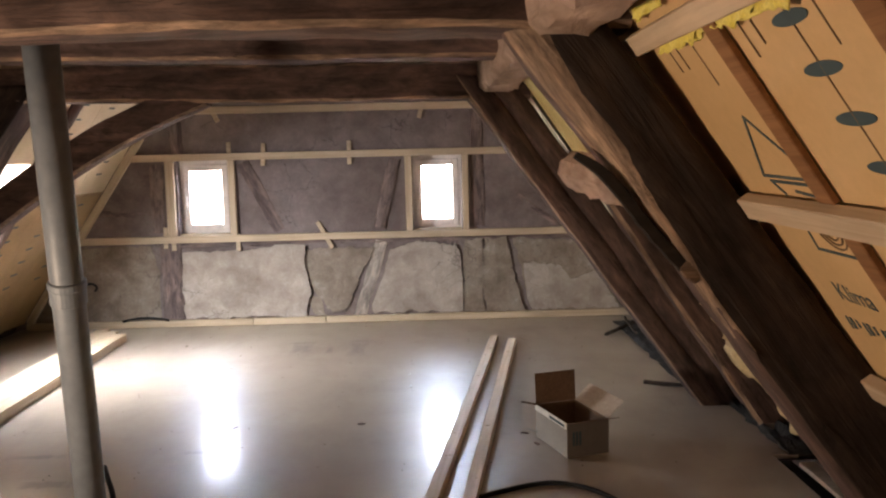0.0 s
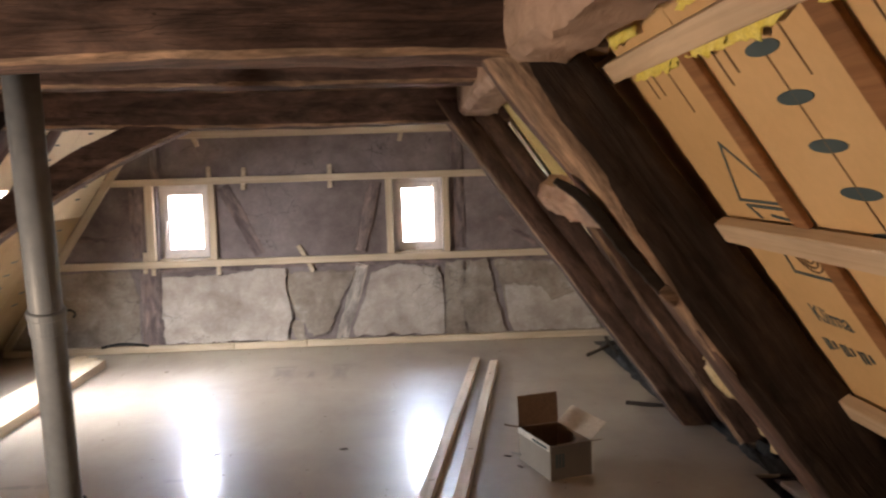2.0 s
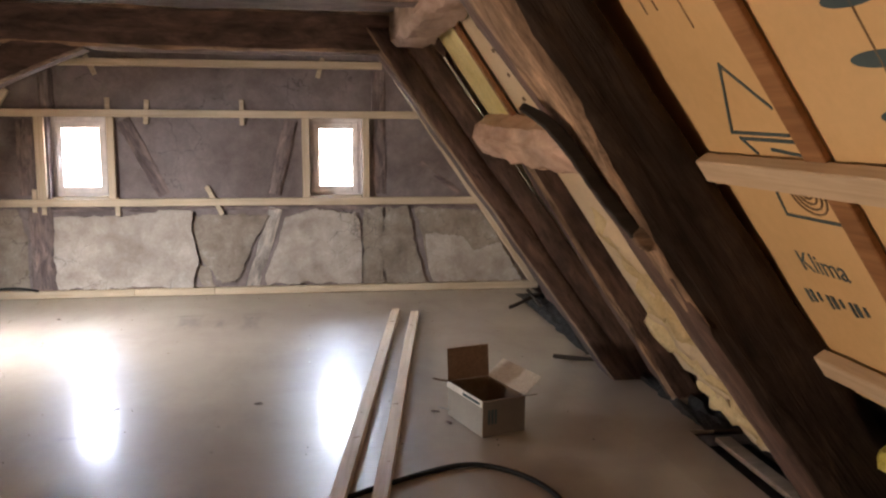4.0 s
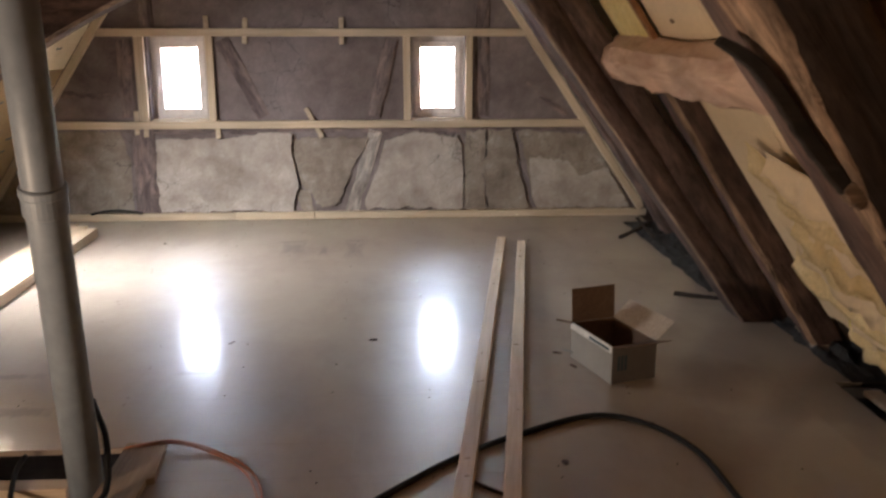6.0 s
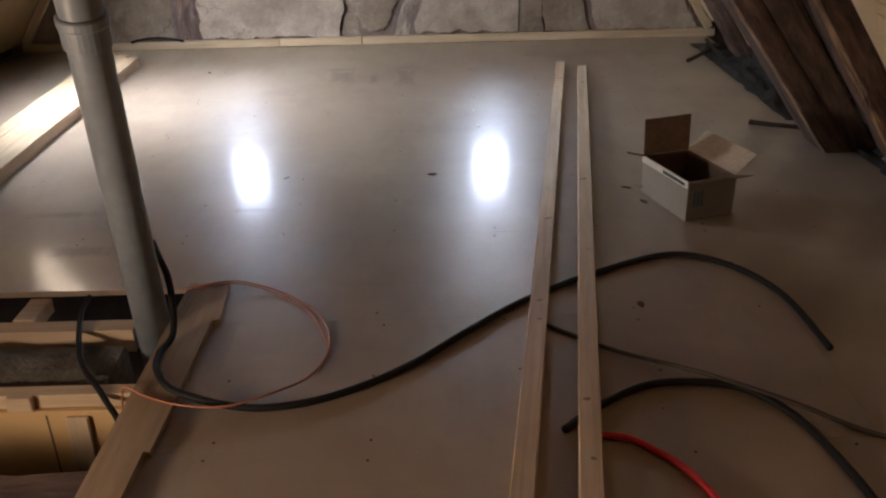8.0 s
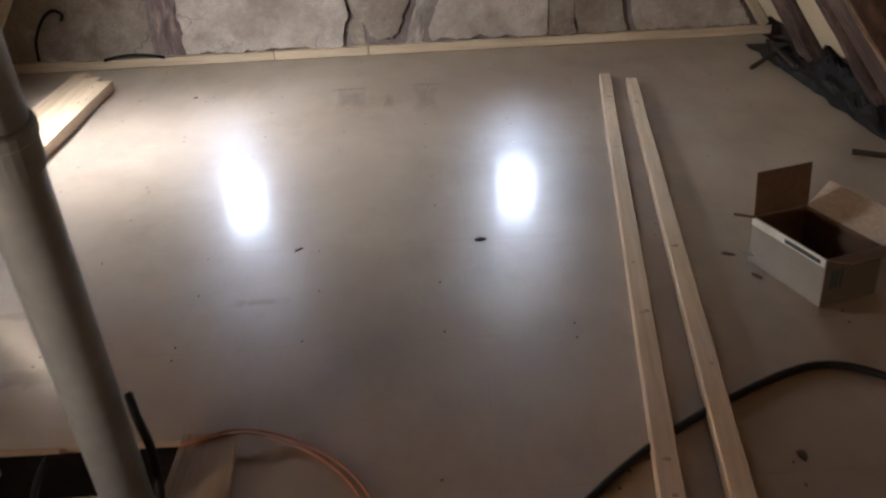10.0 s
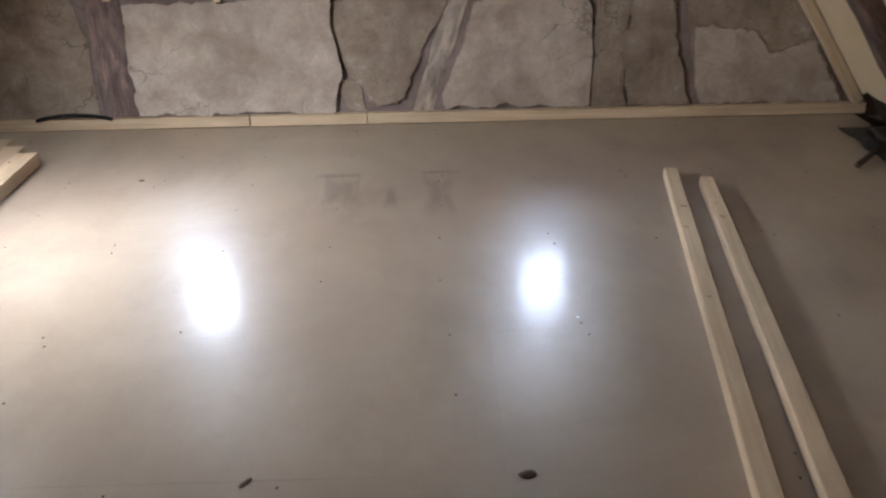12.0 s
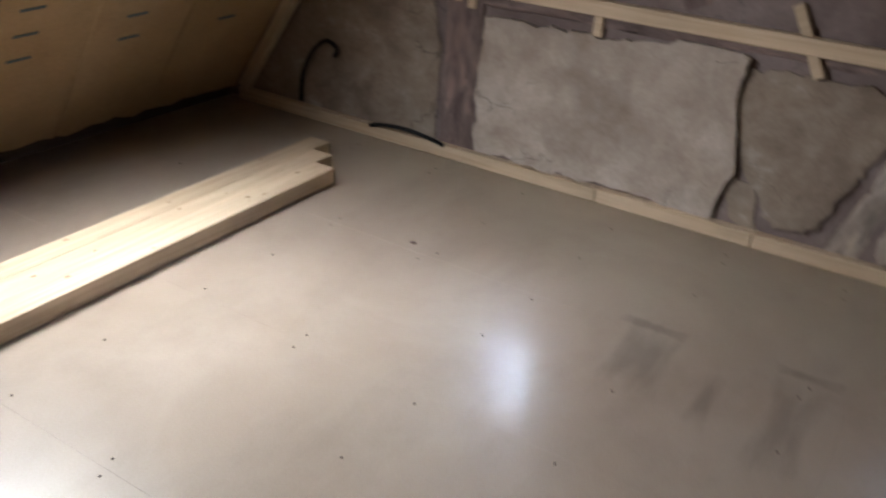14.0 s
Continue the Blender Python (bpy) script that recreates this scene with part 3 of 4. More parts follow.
def insulation(side, y0, y1, z_top, z_bot, material, label, torn=0.0, seed=0):
    """One faced insulation board between two heights of a slope. Local x may run along -y, so widths are symmetric."""
    yc = (y0 + y1) / 2
    m = slope_pose(side, yc, z_top)
    length, w = along(side, z_top, z_bot), (y1 - y0) / 2 - 0.002
    bm = bmesh.new()
    nx, ny = 8, max(4, int(length / 0.12))
    grid = []
    for j in range(ny + 1):
        row = []
        for i in range(nx + 1):
            u, v = -w + 2 * w * i / nx, length * j / ny
            if j == ny:
                v -= torn * (0.5 + noise.noise((u * 9, seed, 1.0)))
            h = 0.0025 * noise.noise((u * 2.2, v * 2.2, seed)) * (1 if 0 < i < nx else 0.3)
            row.append((bm.verts.new((u, v, h)), bm.verts.new((u, v, h - 0.045))))
        grid.append(row)
    for j in range(ny):
        for i in range(nx):
            a, b, c, d = grid[j][i], grid[j][i + 1], grid[j + 1][i + 1], grid[j + 1][i]
            bm.faces.new((a[0], b[0], c[0], d[0]))
            bm.faces.new((a[1], d[1], c[1], b[1]))
    for j in range(ny):
        for i in (0, nx):
            a, b = grid[j][i], grid[j + 1][i]
            bm.faces.new((a[0], b[0], b[1], a[1]))
    for i in range(nx):
        for j in (0, ny):
            a, b = grid[j][i], grid[j][i + 1]
            bm.faces.new((a[0], b[0], b[1], a[1]))
    return thing("insulation_board", bm, material, label, "insulation", "insulation boards on the slopes", m=m)


# near boards on the right slope, then those past the first truss, then the left slope
NEAR = "ochre paper-faced insulation board with dark print, on the slope"
boards_r = [insulation(1, y0, y1, 2.12, zb, M_PANEL, NEAR, torn, s) for y0, y1, zb, torn, s in
            ((2.232, 3.08, 0.62, 0.30, 1.0), (1.60, 2.232, 0.50, 0.2, 2.0), (0.97, 1.60, 0.1, 0.1, 3.0), (0.34, 0.97, 0.1, 0.1, 4.0), (-0.29, 0.34, 0.1, 0.1, 5.0),
             (-0.96, -0.29, 0.1, 0.1, 6.0), (-1.63, -0.96, 0.1, 0.1, 7.0), (-2.30, -1.63, 0.1, 0.1, 7.5), (-2.97, -2.30, 0.1, 0.1, 7.7))]
PALE = "cream paper-faced insulation board on the slope, torn at the foot"
boards_far = [insulation(1, y0, y1, 2.12, zb, M_PANEL_PALE, PALE, torn, s) for y0, y1, zb, torn, s in
              ((3.27, 3.95, 0.16, 0.12, 8.0), (3.95, 4.62, 0.17, 0.15, 9.0), (4.76, 5.20, 0.14, 0.1, 10.0), (5.50, 6.20, 0.12, 0.1, 11.0), (6.34, 7.10, 0.12, 0.1, 12.0), (7.24, 8.0, 0.1, 0.1, 13.0))]
boards_l = []
for i, (y0, y1) in enumerate(((-2.97, -2.3), (-2.3, -1.63), (-1.63, -0.9), (-0.9, -0.2), (-0.2, 0.5), (0.5, 1.2), (1.2, 2.0), (2.0, 2.7), (3.0, 3.7), (3.7, 4.3), (4.3, 5.2), (5.46, 5.74), (6.41, 6.9), (6.9, 7.4), (7.4, 8.0))):
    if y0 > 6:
        # lower half in the darker brown that stands for its shade
        boards_l.append(insulation(-1, y0, y1, 1.24, 0.06, M_PANEL_SHADE, "insulation board low on the slope, browned for shade, dark dashes", 0.04, 40.0 + i))
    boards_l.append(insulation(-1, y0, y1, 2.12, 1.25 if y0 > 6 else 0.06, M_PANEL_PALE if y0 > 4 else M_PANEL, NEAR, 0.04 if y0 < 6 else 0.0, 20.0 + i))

boards_l.insert(0, insulation(-1, 5.76, 6.39, 2.12, 1.55, M_PANEL_PALE, NEAR, 0.0, 41.0))
boards_l.insert(0, insulation(-1, 5.76, 6.39, 0.93, 0.06, M_PANEL_PALE, NEAR, 0.04, 42.0))


win = empty("window_3", "pale timber roof window set in the roof slope", "window", kind="structure", m=slope_pose(-1, 6.075, 1.54))
w, h = 0.325, along(-1, 1.54, 0.95)
for b in ((-w, -w + 0.05, 0, h), (w - 0.05, w, 0, h), (-w + 0.05, w - 0.05, 0, 0.05), (-w + 0.05, w - 0.05, h - 0.05, h)):
    part("window_frame", box(*b, -0.17, -0.03, 0.003), M_SPRUCE, win)
part("pane", box(-w + 0.05, w - 0.05, 0.05, h - 0.05, -0.16, -0.15), M_GLASS, win).visible_shadow = False


# printed marks on the boards, a hair proud of the paper
def stroke(bm, pts, w):
    for (ax, ay), (bx, by) in zip(pts, pts[1:]):
        d = Vector((bx - ax, by - ay))
        n = Vector((-d.y, d.x)).normalized() * w / 2
        e = d.normalized() * w / 2
        q = [(ax - e.x + n.x, ay - e.y + n.y), (bx + e.x + n.x, by + e.y + n.y), (bx + e.x - n.x, by + e.y - n.y), (ax - e.x - n.x, ay - e.y - n.y)]
        lo = [bm.verts.new((x, y, -0.004)) for x, y in q]
        hi = [bm.verts.new((x, y, 0.0012)) for x, y in q]
        bm.faces.new(hi)
        for i in range(4):
            bm.faces.new((lo[i], lo[(i + 1) % 4], hi[(i + 1) % 4], hi[i]))


def oval(bm, cx, cy, rx, ry, seg=20):
    lo = [bm.verts.new((cx + rx * math.cos(a * math.tau / seg), cy + ry * math.sin(a * math.tau / seg), -0.004)) for a in range(seg)]
    hi = [bm.verts.new((v.co.x, v.co.y, 0.0012)) for v in lo]
    bm.faces.new(hi)
    for i in range(seg):
        bm.faces.new((lo[i], lo[(i + 1) % seg], hi[(i + 1) % seg], hi[i]))


LIFT = Matrix.Translation((0, 0, 0.0014))
SHARED = {}


def print_on(board, bm, material=None, name="print"):
    part(name, bm, material or M_INK, board, m=LIFT)


def print_copy(board, key, make, u, v, material=None, name="print"):
    """A printed mark that shares its mesh with all its like."""
    m = LIFT @ Matrix.Translation((u, v, 0))
    if key not in SHARED:
        bm = bmesh.new()
        make(bm)
        SHARED[key] = part(name, bm, material or M_INK, board, m=m).data
        return
    ob = new(name, SHARED[key])
    ob.parent = board
    ob.matrix_local = m


def v_of(z):
    return along(1, 2.12, z)


def line_on(board, u, za, zb, w=0.0036):
    bm = bmesh.new()
    stroke(bm, [(u, v_of(za)), (u, v_of(zb))], w)
    print_on(board, bm, M_INK_THIN, "scored_line")


def marks_oval(board, u):
    """Row of ovals on a centre line, with fine scored lines at the head."""
    for kk in range(9):
        print_copy(board, "oval", lambda bm: oval(bm, 0, 0, 0.077, 0.0165), u, v_of(1.767) + 0.1145 * kk, name="oval_mark")
    line_on(board, u, 1.93, 1.0, 0.004)
    for dx, za, zb in ((-0.115, 1.85, 1.705), (0.16, 1.81, 1.74), (0.225, 1.81, 1.72)):
        line_on(board, u + dx, za, zb)


def marks_arrow(board, yc):
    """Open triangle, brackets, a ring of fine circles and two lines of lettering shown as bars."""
    p = lambda y, z: (y - yc, v_of(z))
    for pts, w in (([p(2.323, 1.507), p(2.440, 1.602), p(2.566, 1.452), p(2.319, 1.448)], 0.008), ([p(2.500, 1.405), p(2.539, 1.438), p(2.292, 1.434)], 0.008),
                   ([p(2.42, 1.415), p(2.308, 1.405)], 0.0075), ([p(2.514, 1.329), p(2.529, 1.256), p(2.283, 1.254)], 0.008)):
        bm = bmesh.new()
        stroke(bm, pts, w)
        print_on(board, bm)
    for r in (0.015, 0.03, 0.045, 0.06):
        bm = bmesh.new()
        stroke(bm, [(2.385 - yc + r * math.cos(a * math.tau / 18) * 1.15, v_of(1.318) + r * math.sin(a * math.tau / 18)) for a in range(19)], 0.004)
        print_on(board, bm, M_INK_THIN, "ring_mark")
    word = bpy.data.curves.new("print", "FONT")
    word.body, word.size, word.extrude = "Klima", 0.088, 0.0006
    word.materials.append(M_INK)
    ob = new("print", word)
    ob.parent = board
    ob.matrix_local = LIFT @ Matrix.Translation((2.61 - yc, v_of(1.105), 0)) @ Matrix.Rotation(math.pi, 4, "Z")
    for z, w0, w1 in ((1.025, 2.67, 2.40),):
        y, kk = w0, 0
        while y > w1:
            print_copy(board, "bar%d" % (kk % 3), lambda bm: stroke(bm, [(0, -0.016), (0, 0.018 - 0.008 * (kk % 3))], 0.010 + 0.004 * (kk % 2)), y - yc, v_of(z), name="text_bar")
            y, kk = y - 0.024 - 0.008 * (kk % 3), kk + 1


marks_arrow(boards_r[0], 2.656)
for u, za, zb in ((-0.01, 1.80, 1.735), (-0.075, 1.80, 1.737), (-0.20, 1.80, 1.685)):
    line_on(boards_r[0], u, za, zb)
marks_oval(boards_r[1], -0.014)
marks_oval(boards_r[2], -0.014)


def dashes(board, columns, count, pitch, start, length):
    for c in columns:
        for kk in range(count):
            print_copy(board, "dash%g" % length, lambda bm: stroke(bm, [(-length / 2, 0), (length / 2, 0.004)], 0.014), c, start + kk * pitch, name="dash_mark")


for b in boards_far:
    for kk in range(6):
        print_copy(b, "dot", lambda bm: oval(bm, 0, 0, 0.024, 0.011), 0.06, 0.16 + kk * 0.125, M_INK_THIN, "dot_mark")
# yellowed strip and thin lath between the upper boards past the first truss
m = slope_pose(1, 4.90, 2.12)
thing("insulation_strip", box(-0.26, 0.26, 0, along(1, 2.12, 1.42), 0.006, 0.030, 0.004), mottled("yellow_foil_paper", [(0.3, (0.70, 0.58, 0.22)), (0.7, (0.84, 0.74, 0.40))], 5, 60, 0.7, 0.2, dist=0.004), "yellowish insulation strip between rafter and board", "insulation", m=m)
m = slope_pose(1, 4.615, 2.12)
thing("joint_lath", box(-0.022, 0.022, 0, along(1, 2.12, 1.42), 0.014, 0.040, 0.003), M_LATH, "narrow brown lath over the joint of two cream boards", "lath", "laths over the board joints", m=m)
for b in boards_l[-6:]:
    dashes(b, (0.05,), 7, 0.125, 0.10, 0.085)

# battens and laths over the near boards
for z, w, ya in ((1.376, 0.068, 2.748), (1.842, 0.060, 2.80), (0.83, 0.07, 2.748)):
    m = slope_pose(1, 0, z)
    bm = box(-2.9, ya, -w / 2, w / 2, 0.012, 0.052, 0.003)
    thing("roof_batten", bm, M_SPRUCE, "pale spruce batten nailed across the insulation boards", "batten", "battens on the roof slope", m=m)
for yl in (2.232, 1.60, 0.97, 0.34):
    for za, zb in ((1.815, 1.405), (1.345, 0.86)):
        m = slope_pose(1, yl, za)
        bm = box(-0.038, 0.038, 0, along(1, za, zb), 0.004, 0.022, 0.003)
        thing("joint_lath", bm, M_LATH, "brown timber lath over the joint of two insulation boards", "lath", "laths over the board joints", m=m)


def tuft(points, r, seed, name, label):
    """A fluffy irregular roll of mineral wool."""
    bm = bmesh.new()
    rng = random.Random(seed)
    for p in points:
        rr = r * rng.uniform(0.6, 1.2)
        made = bmesh.ops.create_icosphere(bm, subdivisions=2, radius=rr, matrix=Matrix.Translation(p))
        for v in made["verts"]:
            v.co += Vector(p).normalized() * 0 + (v.co - Vector(p)) * 0.7 * noise.noise(v.co * 38)
    return thing(name, bm, M_WOOL, label, "insulation", kind="stuff")


rng = random.Random(4)
tuft([Vector((roof_r(z), 2.5 + 0.3 * math.sin(z * 40), z)) + IN_R * 0.01 for z in np.arange(0.42, 0.62, 0.012)], 0.045, 6, "mineral_wool", "yellow mineral wool bulging under a torn board")
tuft([Vector((roof_r(z), 4.30 + 0.10 * math.sin(z * 31), z)) + IN_R * 0.0 for z in np.arange(0.30, 0.62, 0.02)], 0.03, 7, "mineral_wool", "yellow mineral wool behind torn paper at the eaves")

# torn paper at the eaves past the first truss
rng = random.Random(9)
M_PAPER = mottled("yellowed_paper", [(0.3, (0.56, 0.42, 0.21)), (0.7, (0.78, 0.66, 0.40))], 7.0, 60, 0.8, 0.4, dist=0.008, spread=0.2)


def torn_strip(length, height, curl, seed):
    """A long torn strip of facing paper: ragged lower edge, curling away from the board."""
    bm = bmesh.new()
    k, rows = 18, 5
    grid = []
    for a in range(k + 1):
        u = a / k - 0.5
        hh = height * (1 - 1.6 * abs(u) ** 2.2) * (1 + 0.45 * noise.noise((u * 9, seed, 0.5)) + 0.25 * noise.noise((u * 31, seed, 3.5)))
        grid.append([(u * length, -0.25 * height + hh * q / rows, 0.004 + curl * (q / rows) ** 2 * (1 + 0.8 * noise.noise((u * 6, q, seed))) + 0.006 * noise.noise((u * 16, q * 2, seed))) for q in range(rows + 1)])
    top = [[bm.verts.new(p) for p in col] for col in grid]
    low = [[bm.verts.new((p[0], p[1], p[2] - 0.0025)) for p in col] for col in grid]
    for a in range(k):
        for q in range(rows):
            bm.faces.new((top[a][q], top[a + 1][q], top[a + 1][q + 1], top[a][q + 1]))
            bm.faces.new((low[a][q], low[a][q + 1], low[a + 1][q + 1], low[a + 1][q]))
    for a in range(k):
        bm.faces.new((top[a][0], low[a][0], low[a + 1][0], top[a + 1][0]))
        bm.faces.new((top[a][rows], top[a + 1][rows], low[a + 1][rows], low[a][rows]))
    for f in bm.faces:
        f.smooth = True
    return bm


for i in range(13):
    zz = 1.05 - 0.80 * i / 12
    yy = 3.62 + 0.30 * ((i * 0.618) % 1.0) + 0.12 * (1 - zz)
    m = slope_pose(1, yy, zz) @ pose(0, 0, 0.010 + 0.004 * (12 - i) % 3, 0, 0, rng.uniform(-26, 4))
    bm = torn_strip(rng.uniform(0.55, 0.95), rng.uniform(0.12, 0.20), rng.uniform(0.02, 0.06), i * 2.3)
    thing("torn_paper", bm, M_PANEL_PALE if i % 3 == 0 else M_PAPER, "strip of torn yellowed facing paper hanging at the eaves", "paper", "torn paper at the eaves", m=m)

M_FOIL = mottled("yellow_foil", [(0.3, (0.80, 0.68, 0.10)), (0.7, (0.95, 0.88, 0.30))], 18, 120, 0.6, 0.5, dist=0.006)
for i, (ya, yb2, z) in enumerate(((2.33, 2.66, 1.812), (2.27, 2.45, 1.812), (1.98, 2.21, 1.812), (1.70, 2.02, 1.812), (1.30, 1.58, 1.812), (2.42, 2.70, 1.905), (1.75, 2.10, 1.905))):
    m = slope_pose(1, (ya + yb2) / 2, z) @ pose(0, 0, 0.006, 0, 0, 2.0 - (i % 3) * 2.0)
    thing("foil_strip", torn_strip(yb2 - ya, 0.030, 0.014, 31 + i * 1.9), M_FOIL, "crumpled yellow foil squeezed out beside a roof batten", "foil", "yellow foil strips", m=m)

# ---- trusses ----
def post(name, y0, y1, pts_l, pts_r, material, label, chamfer=0.0, seed=0, split=0.0):
    """A leaning truss post, hewn uneven, its inner arris rubbed away towards the top; split: where a drying crack opens its face."""
    bm = bmesh.new()
    k = 64
    rings = []
    (lx0, lz0), (lx1, lz1) = pts_l
    (rx0, rz0), (rx1, rz1) = pts_r
    depth = y1 - y0
    for i in range(k + 1):
        t = i / k
        z, zr = lz0 + (lz1 - lz0) * t, rz0 + (rz1 - rz0) * t
        xl = lx0 + (lx1 - lx0) * t + 0.012 * noise.noise((t * 9, seed, 0))
        xr = rx0 + (rx1 - rx0) * t + 0.010 * noise.noise((t * 9, seed, 5))
        c = max(0.012, chamfer * max(0.22, 1 - t * 1.6) * (1 + 0.28 * noise.noise((t * 10, seed, 8)) + 0.16 * noise.noise((t * 40, seed, 4))))
        ring = [(xl, c * 0.9 + 0.02), (xl + 0.20 * c, 0.56 * c + 0.008), (xl + 0.42 * c, 0.34 * c + 0.004), (xl + 0.70 * c, 0.13 * c), (xl + c, 0.0)]
        crack = split * (0.35 + 0.65 * max(0.0, min(1.0, 0.6 + 1.3 * noise.noise((t * 4, seed, 2)))))
        mid = 0.47 + 0.07 * noise.noise((t * 3, seed, 6))
        ring += [(xl + c + (xr - 0.012 - xl - c) * f, y) for f, y in ((0.2, 0.0), (mid - 0.016, 0.0), (mid, crack), (mid + 0.022, 0.0), (0.8, 0.0), (1.0, 0.0))]
        ring += [(xr, 0.012), (xr, depth - 0.012), (xr - 0.012, depth), (xl + 0.015, depth), (xl, depth - 0.02), (xl, depth * 0.75)]
        vs = []
        for j, (x, y) in enumerate(ring):
            q = Vector((x * 3, y * 3, z * 3))
            rub = chamfer * 0.16 if 0 < j < 4 and t < 0.55 else 0.0
            d = 0.007 * noise.noise(q * 2.5 + Vector((seed, 0, 0))) + (0.003 + rub) * noise.noise(q * 7)
            f = (x - xl) / max(0.01, xr - xl)
            vs.append(bm.verts.new((x + d * 0.4, y0 + y - d, z + (zr - z) * f)))
        rings.append(vs)
    n = len(rings[0])
    for i, (a, b) in enumerate(zip(rings, rings[1:])):
        for j in range(n):
            f = bm.faces.new((a[j], a[(j + 1) % n], b[(j + 1) % n], b[j]))
            f.smooth = True
            edge = 0.50 + 0.10 * noise.noise((i * 0.35, j * 0.8, seed))
            if chamfer > 0.05 and j < 4 and i / k < edge:
                f.material_index = 1
            elif chamfer == 0.035 and j < 4:
                f.material_index = 1
            elif j >= 14 or (chamfer > 0.05 and j < 3):
                f.material_index = 2
    bm.faces.new(rings[0])
    bm.faces.new(rings[-1])
    ang = math.atan2(lz1 - lz0, lx1 - lx0)
    m = Matrix.Translation((lx0, y0, lz0)) @ Matrix.Rotation(-ang, 4, "Y")
    bm.transform(m.inverted())
    ob = thing(name, bm, material, label, "truss post", "leaning truss posts", m=m)
    ob.data.materials.append(M_WORN)
    ob.data.materials.append(M_OLD_BROWN)
    return ob


post("truss_post", 2.75, 2.95, ((1.735, 2.09), (3.30, -0.04)), ((2.02, 2.09), (3.66, -0.04)), M_OLD, "massive dark old truss post leaning under the roof, worn inner edge", 0.12, 1)
post("truss_post", 5.20, 5.45, ((1.80, 1.96), (3.27, -0.04)), ((2.13, 1.96), (3.56, -0.04)), M_POST, "brown old truss post leaning under the roof, split along its face", 0.035, 2, 0.05)
post("truss_post", 5.20, 5.45, ((-0.55, 1.96), (-2.00, -0.04)), ((-0.80, 1.96), (-2.22, -0.04)), M_OLD, "dark old truss post leaning under the roof", 0.01, 3)
post("truss_post", 2.75, 3.00, ((-0.42, 1.96), (-1.82, -0.04)), ((-0.70, 1.96), (-2.18, -0.04)), M_OLD, "massive dark old truss post leaning under the roof", 0.02, 4)
timber("collar_beam", (-0.9, 2.87, 2.015), (2.25, 2.87, 1.995), 0.25, 0.25, M_OLD_BROWN, "massive dark hewn collar beam with a pale worn lower edge", seed=11, bev=0.022, wave=0.03, worn=True)
timber("collar_beam", (-0.9, 5.33, 1.975), (2.25, 5.33, 1.925), 0.25, 0.21, M_OLD_BROWN, "dark hewn collar beam across the roof space", seed=12, bev=0.015, worn=True)
timber("ceiling_beam", (-0.9, 4.05, 2.02), (2.2, 4.05, 2.00), 0.20, 0.14, M_POST, "old brown beam under the ceiling boards", seed=13, bev=0.015, worn=True)
# curved knee brace of the far truss
bm = bmesh.new()
rings = []
for i in range(19):
    t = i / 18
    x = -1.02 + 1.42 * t
    zlo = 1.02 + 0.92 * t - 0.10 * t * t + 0.05 * math.sin(t * math.pi)
    w = 0.19 - 0.05 * t + 0.012 * noise.noise((t * 6, 1, 1))
    ring = [(x, 5.22, zlo), (x - 0.02, 5.215, zlo + w), (x - 0.02, 5.38, zlo + w), (x, 5.385, zlo), (x + 0.012, 5.36, zlo - 0.012), (x + 0.012, 5.24, zlo - 0.012)]
    rings.append([bm.verts.new(p) for p in ring])
for a, b in zip(rings, rings[1:]):
    for j in range(6):
        bm.faces.new((a[j], a[(j + 1) % 6], b[(j + 1) % 6], b[j])).material_index = 1 if j == 5 else 0
bm.faces.new(rings[0]), bm.faces.new(rings[-1])
thing("knee_brace", bm, M_OLD_BROWN, "dark curved knee brace under the collar beam, pale lower edge", "brace").data.materials.append(M_WORN)

# purlins along the slope
timber("purlin", (2.06, -2.9, 1.965), (2.06, 5.30, 1.955), 0.20, 0.20, M_HEWN_DULL, "hewn dull brown purlin carried on the truss posts", "purlin", seed=21, bev=0.03, rough=0.010, wave=0.03, step=0.05)
timber("purlin", (2.50, 3.02, 1.39), (2.51, 5.60, 1.40), 0.20, 0.19, M_HEWN, "hewn purlin between the trusses, pale pinkish cut faces", "purlin", up=tuple(IN_R), seed=22, bev=0.045, rough=0.007, wave=0.03, step=0.05)
# raised black patch, coloured as the dark inside of a hollow
bm = bmesh.new()
for p, q in (((-0.06, 0.0), 0.022), ((-0.02, 0.006), 0.030), ((0.03, -0.004), 0.026), ((0.07, 0.004), 0.014)):
    bmesh.ops.create_icosphere(bm, subdivisions=2, radius=q, matrix=Matrix.LocRotScale((*p, 0.0), None, (1.3, 0.75, 0.22)))
for v in bm.verts:
    v.co += 0.010 * noise.noise_vector(v.co * 30)
far_purlin = bpy.data.objects["purlin.001"]
part("knot_hole", bm, M_BLACK_WOOD, far_purlin, "black patch for the shaded hollow in the hewn face", far_purlin.matrix_world.inverted() @ Matrix.Translation((2.452, 4.36, 1.474)) @ Matrix.Rotation(radians(-30), 4, "Y") @ Matrix.Rotation(radians(60), 4, "Z"))
